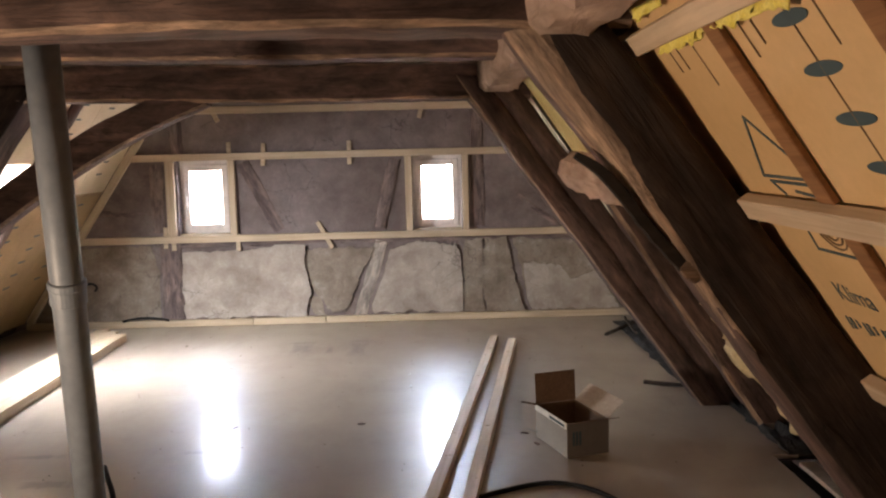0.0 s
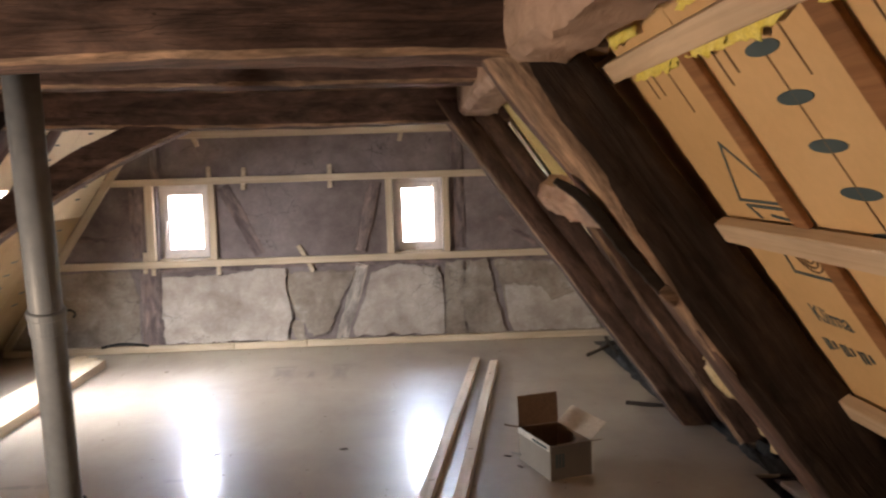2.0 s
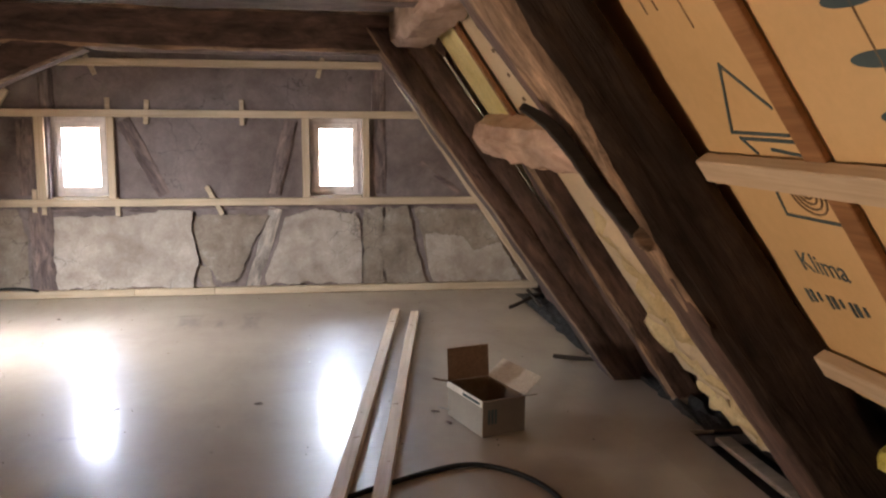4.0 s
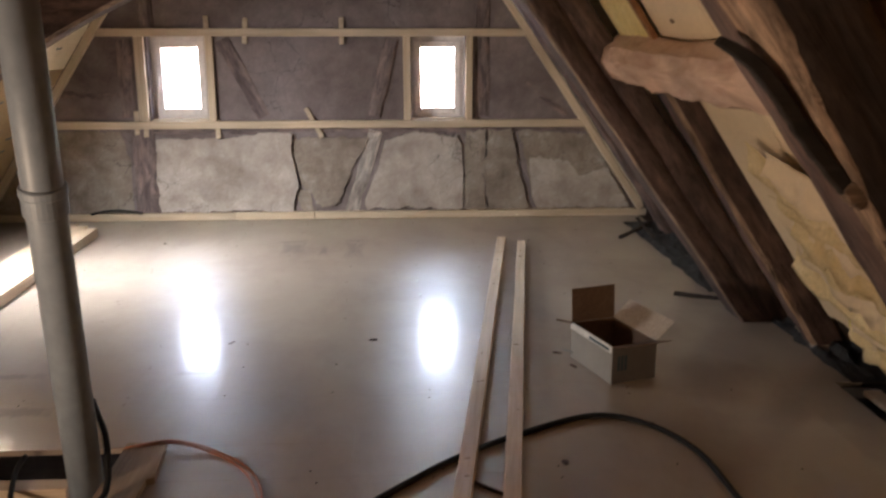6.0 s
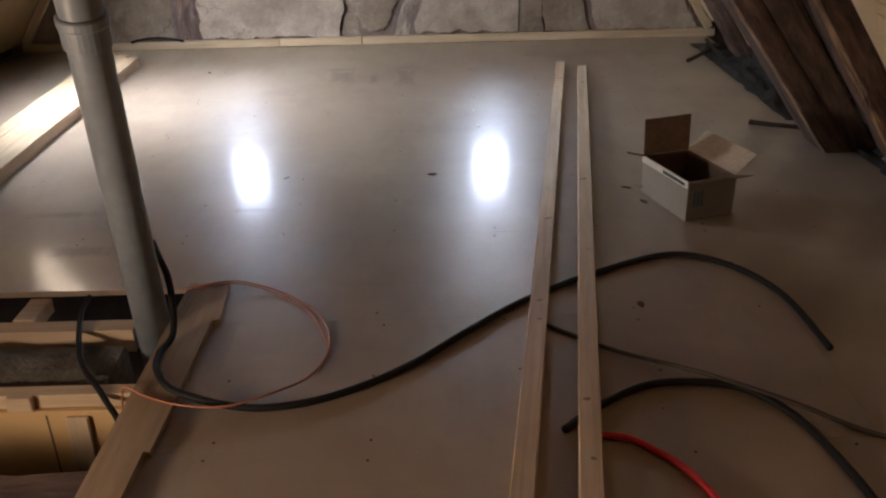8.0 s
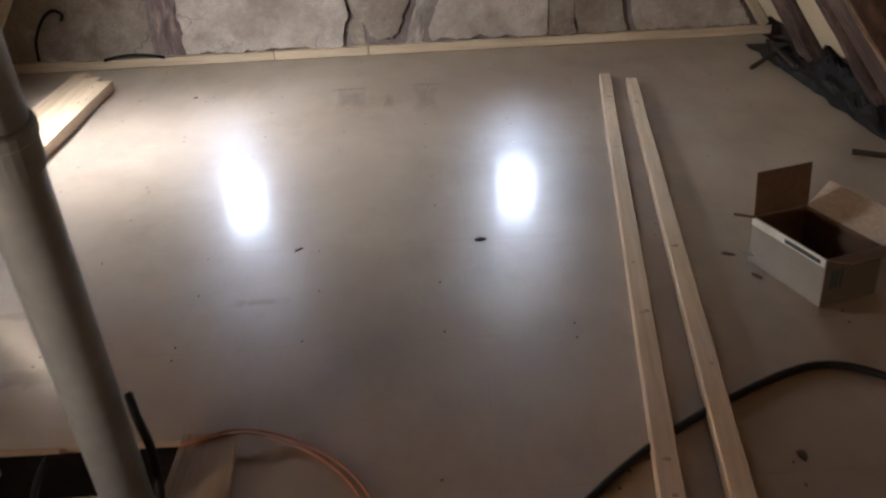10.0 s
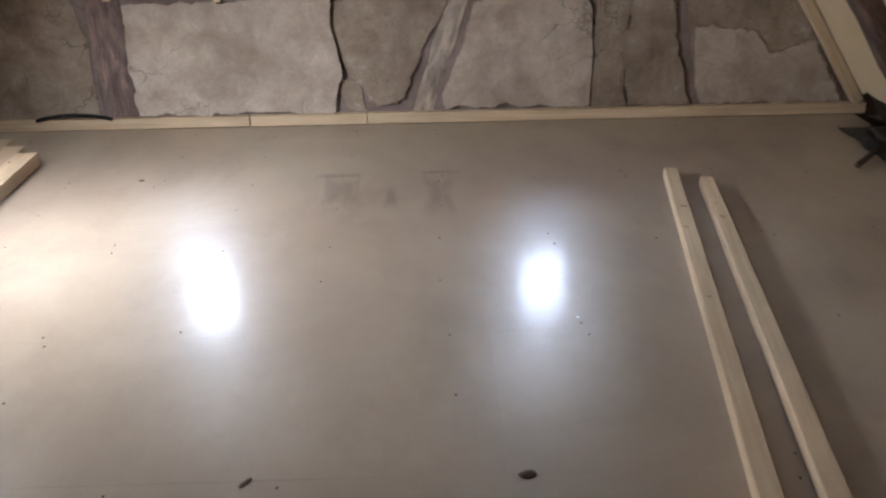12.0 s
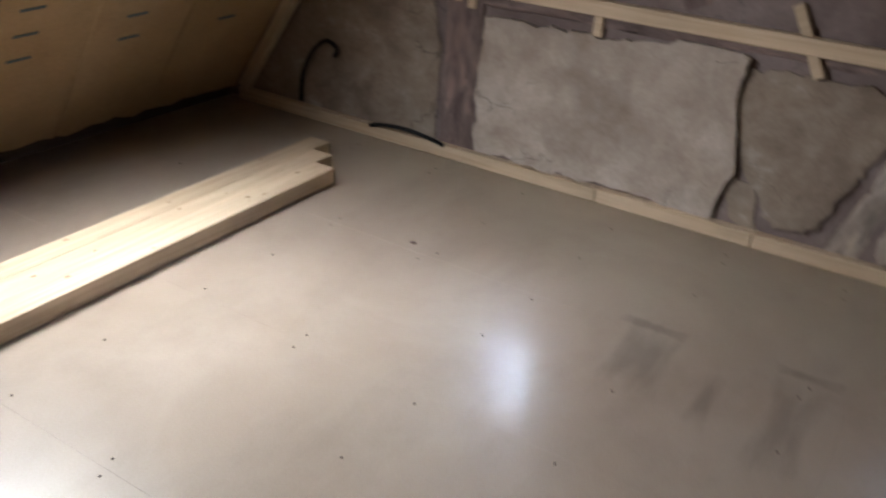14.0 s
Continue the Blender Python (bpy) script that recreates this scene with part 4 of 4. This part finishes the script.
# strut along the inner side of the near post, with a broken pale tip
def bent(points, w, h, seed=0):
    """A thin bent lath through the points, hewn and tapering to its tip."""
    pts = [Vector(p) for p in points]
    bm = bmesh.new()
    rings = []
    k = 8 * (len(pts) - 1)
    for i in range(k + 1):
        u = i / k * (len(pts) - 1)
        a = min(int(u), len(pts) - 2)
        p0, p1, p2, p3 = pts[max(a - 1, 0)], pts[a], pts[a + 1], pts[min(a + 2, len(pts) - 1)]
        t = u - a
        p = 0.5 * ((2 * p1) + (p2 - p0) * t + (2 * p0 - 5 * p1 + 4 * p2 - p3) * t * t + (3 * p1 - p0 - 3 * p2 + p3) * t ** 3)
        d = (p2 - p1).normalized()
        side = Vector((0, 1, 0)).cross(d).normalized()
        ww = w * (0.55 + 0.45 * min(1.0, 3.5 * i / k)) * (1 + 0.18 * noise.noise((i * 0.6, seed, 1)))
        ring = [(-1, -0.8), (-0.8, -1), (0.8, -1), (1, -0.8), (1, 0.8), (0.8, 1), (-0.8, 1), (-1, 0.8)]
        rings.append([bm.verts.new(p + side * q * ww / 2 + Vector((0, r * h / 2, 0))) for q, r in ring])
    for a, b in zip(rings, rings[1:]):
        for q in range(8):
            bm.faces.new((a[q], a[(q + 1) % 8], b[(q + 1) % 8], b[q]))
    bm.faces.new(rings[0]), bm.faces.new(rings[-1])
    return bm


strut = thing("strut", bent([(2.10, 2.84, 1.515), (2.165, 2.80, 1.468), (2.225, 2.785, 1.40), (2.30, 2.78, 1.30), (2.405, 2.775, 1.18)], 0.036, 0.030, 2), M_BLACK_WOOD, "thin bent black strut along the truss post, its tip broken pale", "strut")
part("broken_tip", bent([(2.400, 2.772, 1.190), (2.425, 2.770, 1.165), (2.448, 2.772, 1.150)], 0.046, 0.032, 5), M_WORN, strut, "pale splintered tip")
# rafters
for i, (yy, w, mat) in enumerate(((3.13, 0.17, M_POST), (4.69, 0.13, M_OLD_BROWN), (6.27, 0.13, M_OLD_BROWN), (7.17, 0.13, M_OLD_BROWN))):
    zt = 1.36 if i == 1 else 2.12
    p0, p1 = Vector((roof_r(zt), yy, zt)) + IN_R * 0.03, Vector((roof_r(0.0), yy + (0.12 if i == 1 else 0.0), 0.0)) + IN_R * 0.03
    if i == 0:
        lift = IN_R * 0.07
        timber("rafter", p0 + lift, p0.lerp(p1, 0.62) + IN_R * 0.03, 0.20, 0.29, mat, "deep brown rafter beside the truss post, rubbed edge", "rafter", up=tuple(IN_R), seed=30, group="rafters", bev=0.045, worn=True)
        continue
    timber("rafter", p0, p1, w, 0.15, mat, "old brown rafter between insulation boards", "rafter", up=tuple(IN_R), seed=30 + i, group="rafters", bev=0.02, worn=i == 1)
for i, yy in enumerate((2.85, 6.4)):
    p0, p1 = Vector((roof_l(2.12), yy, 2.12)) + IN_L * 0.01, Vector((roof_l(0.0), yy, 0.0)) + IN_L * 0.01
    timber("rafter", p0, p1, 0.10, 0.08, M_OLD_BROWN, "old brown rafter between insulation boards", "rafter", up=tuple(IN_L), seed=36 + i, group="rafters", bev=0.02)

# ---- drain pipe ----
def lathe(profile, seg=28):
    bm = bmesh.new()
    rings = [[bm.verts.new((r * math.cos(a * math.tau / seg), r * math.sin(a * math.tau / seg), z)) for a in range(seg)] for r, z in profile]
    for a, b in zip(rings, rings[1:]):
        for j in range(seg):
            bm.faces.new((a[j], a[(j + 1) % seg], b[(j + 1) % seg], b[j]))
    bm.faces.new(rings[0]), bm.faces.new(rings[-1])
    return bm


PIPE_M, PIPE_L = beam_pose((0.241, 3.743, -0.54), (0.410, 3.135, 2.13), (0, 1, 0))
PIPE_M = PIPE_M @ Matrix.Rotation(radians(90), 4, "Y")
pipe = empty("vent_pipe", "grey plastic drain vent pipe rising past the floor opening", "pipe", m=PIPE_M)
part("pipe_tube", lathe([(0.058, 0), (0.058, 1.62), (0.058, PIPE_L)]), M_PIPE, pipe, smooth=True)
part("socket", lathe([(0.0582, 1.60), (0.0645, 1.604), (0.0645, 1.66), (0.068, 1.665), (0.068, 1.685), (0.0645, 1.69), (0.0582, 1.692)]), M_PIPE, pipe, "grey socket ring", smooth=False)

# ---- opening in the floor beside the pipe ----
timber("floor_joist", (-2.0, 3.505, -0.145), (0.175, 3.505, -0.145), 0.22, 0.19, M_DUST, "rough grey old floor joist in the floor opening", "joist", seed=50, bev=0.03, rough=0.015)
sawn("joist_batten", (-2.0, 3.70, -0.075), (0.185, 3.70, -0.075), 0.075, 0.09, M_SPRUCE, label="new spruce batten along the old joist", group="battens in the floor opening")
sawn("joist_batten", (-2.0, 3.335, -0.08), (0.36, 3.335, -0.08), 0.055, 0.06, M_SPRUCE, label="new spruce batten along the old joist", group="battens in the floor opening")
thing("packing_block", box(-0.27, -0.19, 3.74, 3.90, -0.08, -0.025, 0.003), M_SPRUCE, "small spruce packing block in the floor opening", "offcut")
thing("packing_block", box(-0.10, -0.02, 3.283, 3.306, -0.094, -0.045, 0.003), M_SPRUCE, "small spruce packing block in the floor opening", "offcut")
lower_board = thing("lower_board", box(-2.0, 0.40, 3.285, 3.303, -0.545, -0.095, 0.002), M_PANEL, "ochre insulation board standing low in the floor opening", "insulation")
part("scored_line", box(0.014, 0.020, 3.2838, 3.2852, -0.54, -0.11), M_INK_THIN, lower_board)
sawn("lower_lath", (0.108, 3.276, -0.54), (0.116, 3.276, -0.112), 0.070, 0.016, M_SPRUCE, label="narrow spruce lath on the lower board", category="lath", up=(0, -1, 0))
timber("floor_joist", (-2.0, 2.83, -0.10), (0.40, 2.83, -0.10), 0.22, 0.17, M_OLD_BROWN, "rounded brown old joist at the edge of the floor opening", "joist", seed=51, bev=0.06, rough=0.01)
# the notched edge plank
bm = bmesh.new()
outline = [(0.330, 2.35), (0.445, 2.35), (0.452, 2.93), (0.470, 2.93), (0.476, 3.13), (0.478, 3.62), (0.505, 3.63), (0.500, 3.70), (0.480, 3.90), (0.335, 3.90)]
lo = [bm.verts.new((x, y, 0.0)) for x, y in outline]
hi = [bm.verts.new((x, y, 0.024)) for x, y in outline]
bm.faces.new(lo), bm.faces.new(hi)
for i in range(len(outline)):
    bm.faces.new((lo[i], lo[(i + 1) % len(outline)], hi[(i + 1) % len(outline)], hi[i]))
bm.transform(Matrix.Rotation(radians(-90), 4, "Z"))
thing("edge_plank", bm, wood("dusty_plank", (0.28, 0.20, 0.14), (0.42, 0.32, 0.23), 0.75, (1.5, 30, 30), 0.3, 0.3, dist=0.004), "dusty notched plank along the edge of the floor opening", "plank", m=Matrix.Rotation(radians(90), 4, "Z"))

# ---- opening at the eaves ----
thing("eaves_board", box(3.445, 3.525, 3.20, 4.33, -0.05, -0.025, 0.004), M_SPRUCE, "pale board lying in the slot at the eaves", "board")

# black sheet added in place of the unlit depth below the slot
thing("slot_lining", box(3.30, 3.75, 3.10, 4.50, -0.16, -0.14), M_FLEECE, "black sheet standing for the shaded depth of the eaves slot", "fleece")
timber("slot_edge", (3.355, 4.385, -0.02), (3.62, 4.40, -0.02), 0.03, 0.03, M_OLD, "dark edge timber of the slot at the eaves", "batten", seed=61, bev=0.004)

# ---- loose timbers on the floor ----
d = Vector((0.68, 4.40, 0)).normalized()
for d, p, label in ((Vector((0.70, 4.40, 0)).normalized(), (2.150, 7.075, 0.026), "long planed spruce batten lying on the floor, knotty"), (d, (2.282, 6.95, 0.026), "long planed spruce batten lying beside another on the floor")):
    p = Vector(p)
    stick = sawn("loose_batten", p, p - d * 5.0, 0.062, 0.050, M_SPRUCE, label=label, group="loose battens on the floor")
    rng = random.Random(int(p.x * 1000))
    for kk in range(8):
        bm = bmesh.new()
        bmesh.ops.create_cone(bm, cap_ends=True, segments=10, radius1=0.016, radius2=0.015, depth=0.001)
        s = rng.uniform(0.5, 1.0)
        part("knot", bm, M_KNOT, stick, m=pose(rng.uniform(0.2, 4.8), rng.uniform(-0.012, 0.012), 0.0252, 0, 0, rng.uniform(-15, 15)) @ Matrix.Diagonal((s * 0.6, s * rng.uniform(0.7, 1.15), 1, 1)))
# stack of boards
for x, y1, z, w, th in ((-0.968, 7.44, 0.036, 0.105, 0.070), (-1.080, 7.56, 0.034, 0.112, 0.066), (-1.192, 7.68, 0.033, 0.105, 0.064)):
    stick = sawn("stacked_board", (x + 0.04, 4.15, z), (x - 0.02, y1, z), w, th, M_SPRUCE, label="pale spruce board in a low stack on the floor", category="board", group="stacked boards")
    rng = random.Random(int(-x * 1000))
    for kk in range(9):
        bm = bmesh.new()
        bmesh.ops.create_cone(bm, cap_ends=True, segments=10, radius1=0.012, radius2=0.011, depth=0.001)
        q = rng.uniform(0.4, 1.0)
        part("knot", bm, M_KNOT, stick, m=pose(rng.uniform(0.1, 3.2), rng.uniform(-0.04, 0.04), th / 2 + 0.0002) @ Matrix.Diagonal((q, q * rng.uniform(0.4, 0.9), 1, 1)))

# ---- cardboard box ----
BX = Matrix.Translation((2.313, 4.396, 0))
a = Vector((-0.114, 0.354, 0)).normalized()
ang = math.degrees(math.atan2(a.y, a.x)) - 90
carton = empty("cardboard_box", "open white-printed cardboard box with flaps up, standing on the floor", "box", m=BX @ pose(0, 0, 0.001, 0, 0, ang))
CW, CL, CH, T = 0.235, 0.365, 0.178, 0.004
part("side_panel", box(0, T, 0, CL, 0, CH), M_CARD_OUT, carton)
part("side_panel", box(CW - T, CW, 0, CL, 0, CH), M_CARD_OUT, carton)
# front end gets a darker card colour for the shade on that face
part("end_panel", box(T, CW - T, 0, T, 0, CH), mottled("shaded_printed_cardboard", [(0.3, (0.135, 0.115, 0.10)), (0.7, (0.175, 0.152, 0.135))], 5, 90, 0.6, 0.05, spread=0.08), carton, "printed end, its grey darkened for shade")
part("end_panel", box(T, CW - T, CL - T, CL, 0, CH), M_CARD_OUT, carton)
part("bottom_panel", box(T, CW - T, T, CL - T, 0.001, 0.005), M_CARD_IN, carton)
for nm, b in (("lining", (T, T + 0.0015, T, CL - T)), ("lining", (CW - T - 0.0015, CW - T, T, CL - T))):
    part(nm, box(*b, 0.006, CH - 0.002), M_CARD_IN, carton, "brown inside of the carton")
part("lining", box(T + 0.002, CW - T - 0.002, CL - T - 0.0015, CL - T, 0.006, CH - 0.002), M_CARD_IN, carton, "brown inside of the carton")
part("flap", box(0, CW, 0, 0.003, 0, 0.165), M_CARD_IN, carton, "raised brown flap", m=pose(0, CL - 0.004, CH, -4, 0, 0))
part("flap", box(0, 0.003, 0, CL, 0, 0.12), mottled("pale_cardboard", [(0.3, (0.40, 0.32, 0.25)), (0.7, (0.50, 0.42, 0.34))], 5, 90, 0.8, 0.1), carton, "flap folded outwards, brown inside", m=pose(CW - 0.003, 0, CH, 0, 48, 0))
part("flap", box(0, CW, -0.003, 0, 0, 0.11), M_CARD_IN, carton, "flap folded outwards, brown inside", m=pose(0, 0, CH, 71, 0, 0))
part("flap", box(-0.085, 0, -0.014, 0, 0, 0.0025), M_CARD_IN, carton, "narrow tab sticking out", m=pose(0.002, CL - 0.004, CH, 12, 14, -14))
part("flap", box(-0.004, -0.001, 0.0, CL, -0.03, 0), M_LABEL, carton, "white edge of a folded flap", m=pose(0, 0, CH, 0, 3, 0))
part("label_sticker", box(-0.006, -0.0045, 0.20, 0.33, -0.026, -0.004), M_LABEL, carton, "paper label", m=pose(0, 0, CH))
part("label_bar", box(-0.0065, -0.0045, 0.02, 0.19, -0.024, -0.010), M_INK, carton, "dark printed strip", m=pose(0, 0, CH))
part("flap", box(-0.06, 0, 0, 0.03, 0, 0.002), M_CARD_OUT, carton, "corner flap lying outwards", m=pose(0.0, CL - 0.03, 0.03, 0, 20, 0))
for kk in range(3):
    part("print", box(0.03 + kk * 0.018, 0.042 + kk * 0.018, -0.001, 0.0005, 0.06, 0.13), M_INK, carton, "dark printed bars")

# ---- cables ----
C1 = [(2.499, 3.368, 0.012), (2.478, 3.729, 0.012), (2.361, 3.966, 0.012), (2.162, 4.065, 0.012), (1.845, 3.922, 0.012), (1.568, 3.732, 0.012), (1.357, 3.533, 0.012), (1.17, 3.339, 0.012),
      (1.0, 3.213, 0.012), (0.836, 3.141, 0.012), (0.667, 3.136, 0.012), (0.47, 3.19, 0.036), (0.385, 3.30, 0.037), (0.365, 3.40, 0.037), (0.382, 3.49, 0.045), (0.372, 3.57, 0.10), (0.345, 3.65, 0.18), (0.30, 3.72, 0.23), (0.266, 3.785, 0.25)]
thing("black_cable", tube(C1, 0.0115), M_BLACK, "thick black cable snaking across the floor", "cable", smooth=True)
thing("black_cable", tube([(1.60, 2.99, 0.012), (1.729, 3.105, 0.012), (1.874, 3.192, 0.012), (2.017, 3.204, 0.012), (2.147, 3.17, 0.012), (2.244, 3.05, 0.012), (2.294, 2.878, 0.012), (2.322, 2.6, 0.012), (2.30, 2.2, 0.012), (2.1, 1.9, 0.012)], 0.0115), M_BLACK, "thick black cable curled on the floor", "cable", smooth=True)
thing("brown_cable", tube([(1.60, 3.58, 0.008), (1.821, 3.392, 0.008), (2.056, 3.219, 0.030), (2.266, 3.064, 0.028), (2.398, 2.978, 0.008), (2.544, 2.884, 0.008), (2.95, 2.66, 0.008)], 0.007), M_BROWNCABLE, "dusty brown cable on the floor", "cable", smooth=True)
thing("orange_wire", tube([(0.337, 3.85, 0.028), (0.497, 3.903, 0.028), (0.68, 3.847, 0.006), (0.83, 3.688, 0.006), (0.896, 3.489, 0.006), (0.863, 3.313, 0.006), (0.777, 3.188, 0.03), (0.637, 3.116, 0.03), (0.498, 3.128, 0.03), (0.379, 3.182, 0.028), (0.306, 3.22, 0.03), (0.29, 3.20, -0.1)], 0.0035, 6), M_COPPER, "thin orange wire looped beside the pipe", "wire", smooth=True)
thing("orange_wire", tube([(0.38, 3.86, 0.028), (0.52, 3.885, 0.026), (0.68, 3.825, 0.006), (0.81, 3.68, 0.006), (0.885, 3.49, 0.006)], 0.0035, 6), M_COPPER, "thin orange wire looped beside the pipe", "wire", smooth=True)
thing("black_cable", tube([(-0.03, 3.86, 0.0), (-0.02, 3.74, -0.01), (0.06, 3.5, -0.04), (0.20, 3.30, -0.05), (0.29, 3.18, -0.10), (0.30, 3.1, -0.3)], 0.010), M_BLACK, "black cable hanging in the floor opening", "cable", smooth=True)
thing("red_cord", tube([(1.70, 2.965, 0.010), (1.77, 2.95, 0.010), (1.83, 2.895, 0.010), (1.89, 2.82, 0.010), (1.94, 2.70, 0.010), (1.99, 2.5, 0.010)], 0.010, 8), M_RED, "red cord on the floor", "cord", smooth=True)

# ---- eaves clutter ----
def crumpled(name, x0, x1, y0, y1, h, mat, label, category, seed):
    bm = bmesh.new()
    nx, ny = 16, max(8, int((y1 - y0) / 0.05))
    g = []
    for j in range(ny + 1):
        row = []
        for i in range(nx + 1):
            u, v = i / nx, j / ny
            x, y = x0 + (x1 - x0) * u + 0.03 * noise.noise((v * 14, u * 3, seed)), y0 + (y1 - y0) * v
            z = h * (0.25 + 0.75 * u) * (0.55 + 0.9 * noise.noise((u * 5, v * (y1 - y0) * 7, seed))) * min(1, 6 * v, 6 * (1 - v)) * (0 if i == 0 else 1)
            row.append(bm.verts.new((x, y, max(z, 0.0) + 0.003)))
        g.append(row)
    for j in range(ny):
        for i in range(nx):
            bm.faces.new((g[j][i], g[j][i + 1], g[j + 1][i + 1], g[j + 1][i]))
    ob = thing(name, bm, mat, label, category)
    return ob


crumpled("dark_fleece", 3.25, 3.55, 5.75, 7.75, 0.13, M_FLEECE, "crumpled black fleece along the eaves", "fleece", 3)
crumpled("dark_fleece", 3.40, 3.60, 4.35, 5.7, 0.10, M_FLEECE, "crumpled black fleece along the eaves", "fleece", 5)
for p0, p1, r in (((3.017, 5.68, 0.02), (3.32, 5.49, 0.03), 0.012), ((3.06, 7.12, 0.02), (3.38, 7.42, 0.06), 0.012), ((3.28, 7.0, 0.05), (3.30, 7.52, 0.08), 0.010)):
    m, ln = beam_pose(p0, p1)
    thing("dark_stick", hewn(ln, r * 2, r * 2, 0.003, 0.004, 0.004, 3), M_DARK, "dark stick lying by the eaves", "stick", "sticks by the eaves", m=m)
for i, (x, y, s) in enumerate(((3.50, 5.02, 0.05), (3.50, 5.9, 0.05), (3.47, 4.75, 0.06), (3.42, 6.4, 0.04))):
    bm = bmesh.new()
    bmesh.ops.create_icosphere(bm, subdivisions=2, radius=s)
    for v in bm.verts:
        v.co *= 1 + 0.5 * noise.noise(v.co * 18 + Vector((i, 0, 0)))
        v.co.z *= 0.45
    thing("rubble_lump", bm, M_INFILL, "pale lump of plaster rubble by the eaves", "rubble", "rubble by the eaves", m=pose(x, y, s * 0.3, 0, 0, i * 40))
thing("offcut", box(-0.075, 0.075, -0.035, 0.035, 0, 0.022, 0.003), M_INFILL, "pale flat offcut lying at the foot of the truss post", "offcut", m=pose(3.44, 5.30, 0.002, 0, 0, -38))
# crumbs and screws on the floor
for i, (x, y, s, el) in enumerate(((1.235, 5.03, 0.013, 1.9), (0.525, 5.04, 0.007, 3.4), (1.97, 3.69, 0.012, 2.2), (2.19, 4.62, 0.010, 2.2), (2.14, 4.80, 0.010, 2.4), (-0.356, 7.192, 0.009, 1.6), (0.32, 3.72, 0.008, 1.2))):
    bm = bmesh.new()
    bmesh.ops.create_icosphere(bm, subdivisions=2, radius=s)
    for v in bm.verts:
        v.co *= 1 + 0.7 * noise.noise(v.co * 60 + Vector((i, 0, 0)))
        v.co.x *= el
        v.co.z *= 0.4
    thing("wood_crumb", bm, M_OLD_BROWN, "dark crumb of old wood on the floor", "crumb", "crumbs on the floor", m=pose(x, y, s * 0.3, 0, 0, 20 + 33 * i))
for x, y, r in ((1.49, 6.11, 0.006), (1.50, 5.81, 0.006), (1.90, 3.095, 0.005)):
    bm = bmesh.new()
    bmesh.ops.create_icosphere(bm, subdivisions=1, radius=r)
    for v in bm.verts:
        v.co *= 1 + 0.5 * noise.noise(v.co * 150 + Vector((x, y, 0)))
        v.co.z *= 0.5
    thing("plaster_crumb", bm, M_LABEL, "tiny white crumb of plaster on the floor", "crumb", "white crumbs on the floor", m=pose(x, y, r * 0.35))
rng = random.Random(8)
screw = None
for yy in [5.04 + ROW * k for k in range(-3, 5)]:
    for xx in np.arange(-1.58, 3.2, 0.44):
        for s in (-0.035, 0.035, 0.36):
            if rng.random() < 0.42:
                continue
            px, py = xx + rng.uniform(-0.02, 0.02), yy + s + rng.uniform(-0.015, 0.015)
            if py > 7.9:
                continue
            if px < 0.5 and py < 4.0:
                continue
            if screw is None:
                bm = bmesh.new()
                bmesh.ops.create_cone(bm, cap_ends=True, segments=8, radius1=0.0045, radius2=0.0034, depth=0.0016)
                screw = part("screw_head", bm, M_DARK, deck, m=pose(px, py, 0.0010))
            else:
                ob = new("screw_head", screw.data)
                ob.parent = deck
                ob.matrix_local = pose(px, py, 0.0010)

thing("black_cable", tube([(-1.16, 7.99, 0.065), (-1.08, 7.985, 0.085), (-0.95, 7.98, 0.098), (-0.82, 7.985, 0.085), (-0.74, 7.99, 0.066)], 0.010), M_BLACK, "black cable arched over the batten at the wall foot", "cable", smooth=True)
thing("black_cable", tube([(-1.62, 8.02, 0.08), (-1.60, 8.01, 0.22), (-1.52, 8.0, 0.36), (-1.44, 8.0, 0.42), (-1.38, 8.005, 0.39), (-1.40, 8.01, 0.35)], 0.011), M_BLACK, "black cable end hooked against the gable wall", "cable", smooth=True)

# ---- unseen floodlight, added to carry the warm light from the left; low on the floor, beyond the pipe's opening ----
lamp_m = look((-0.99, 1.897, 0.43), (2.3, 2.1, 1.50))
unseen_site_lamp = empty("unseen_site_lamp", "assumed site floodlight on a low stand, out of view, for warm light", "lamp", m=pose(-0.99, 1.897, 0))
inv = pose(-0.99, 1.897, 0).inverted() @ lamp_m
part("housing", box(-0.25, 0.25, -0.18, 0.18, 0.0, 0.06, 0.012), M_BLACK, unseen_site_lamp, m=inv)
part("bezel", box(-0.24, 0.24, -0.17, 0.17, -0.008, -0.001, 0.002), M_LABEL, unseen_site_lamp, m=inv)
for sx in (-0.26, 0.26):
    part("stand_leg", tube([(0.0, sx, 0.43), (-0.03, sx, 0.22), (0.10, sx, 0.012)], 0.010, 8, 6), M_BLACK, unseen_site_lamp, smooth=True)
    part("stand_foot", tube([(0.10, sx, 0.012), (-0.22, sx, 0.012)], 0.010, 8, 2), M_BLACK, unseen_site_lamp, smooth=True)
part("stand_bar", tube([(-0.22, -0.26, 0.012), (-0.22, 0.26, 0.012)], 0.010, 8, 2), M_BLACK, unseen_site_lamp, smooth=True)
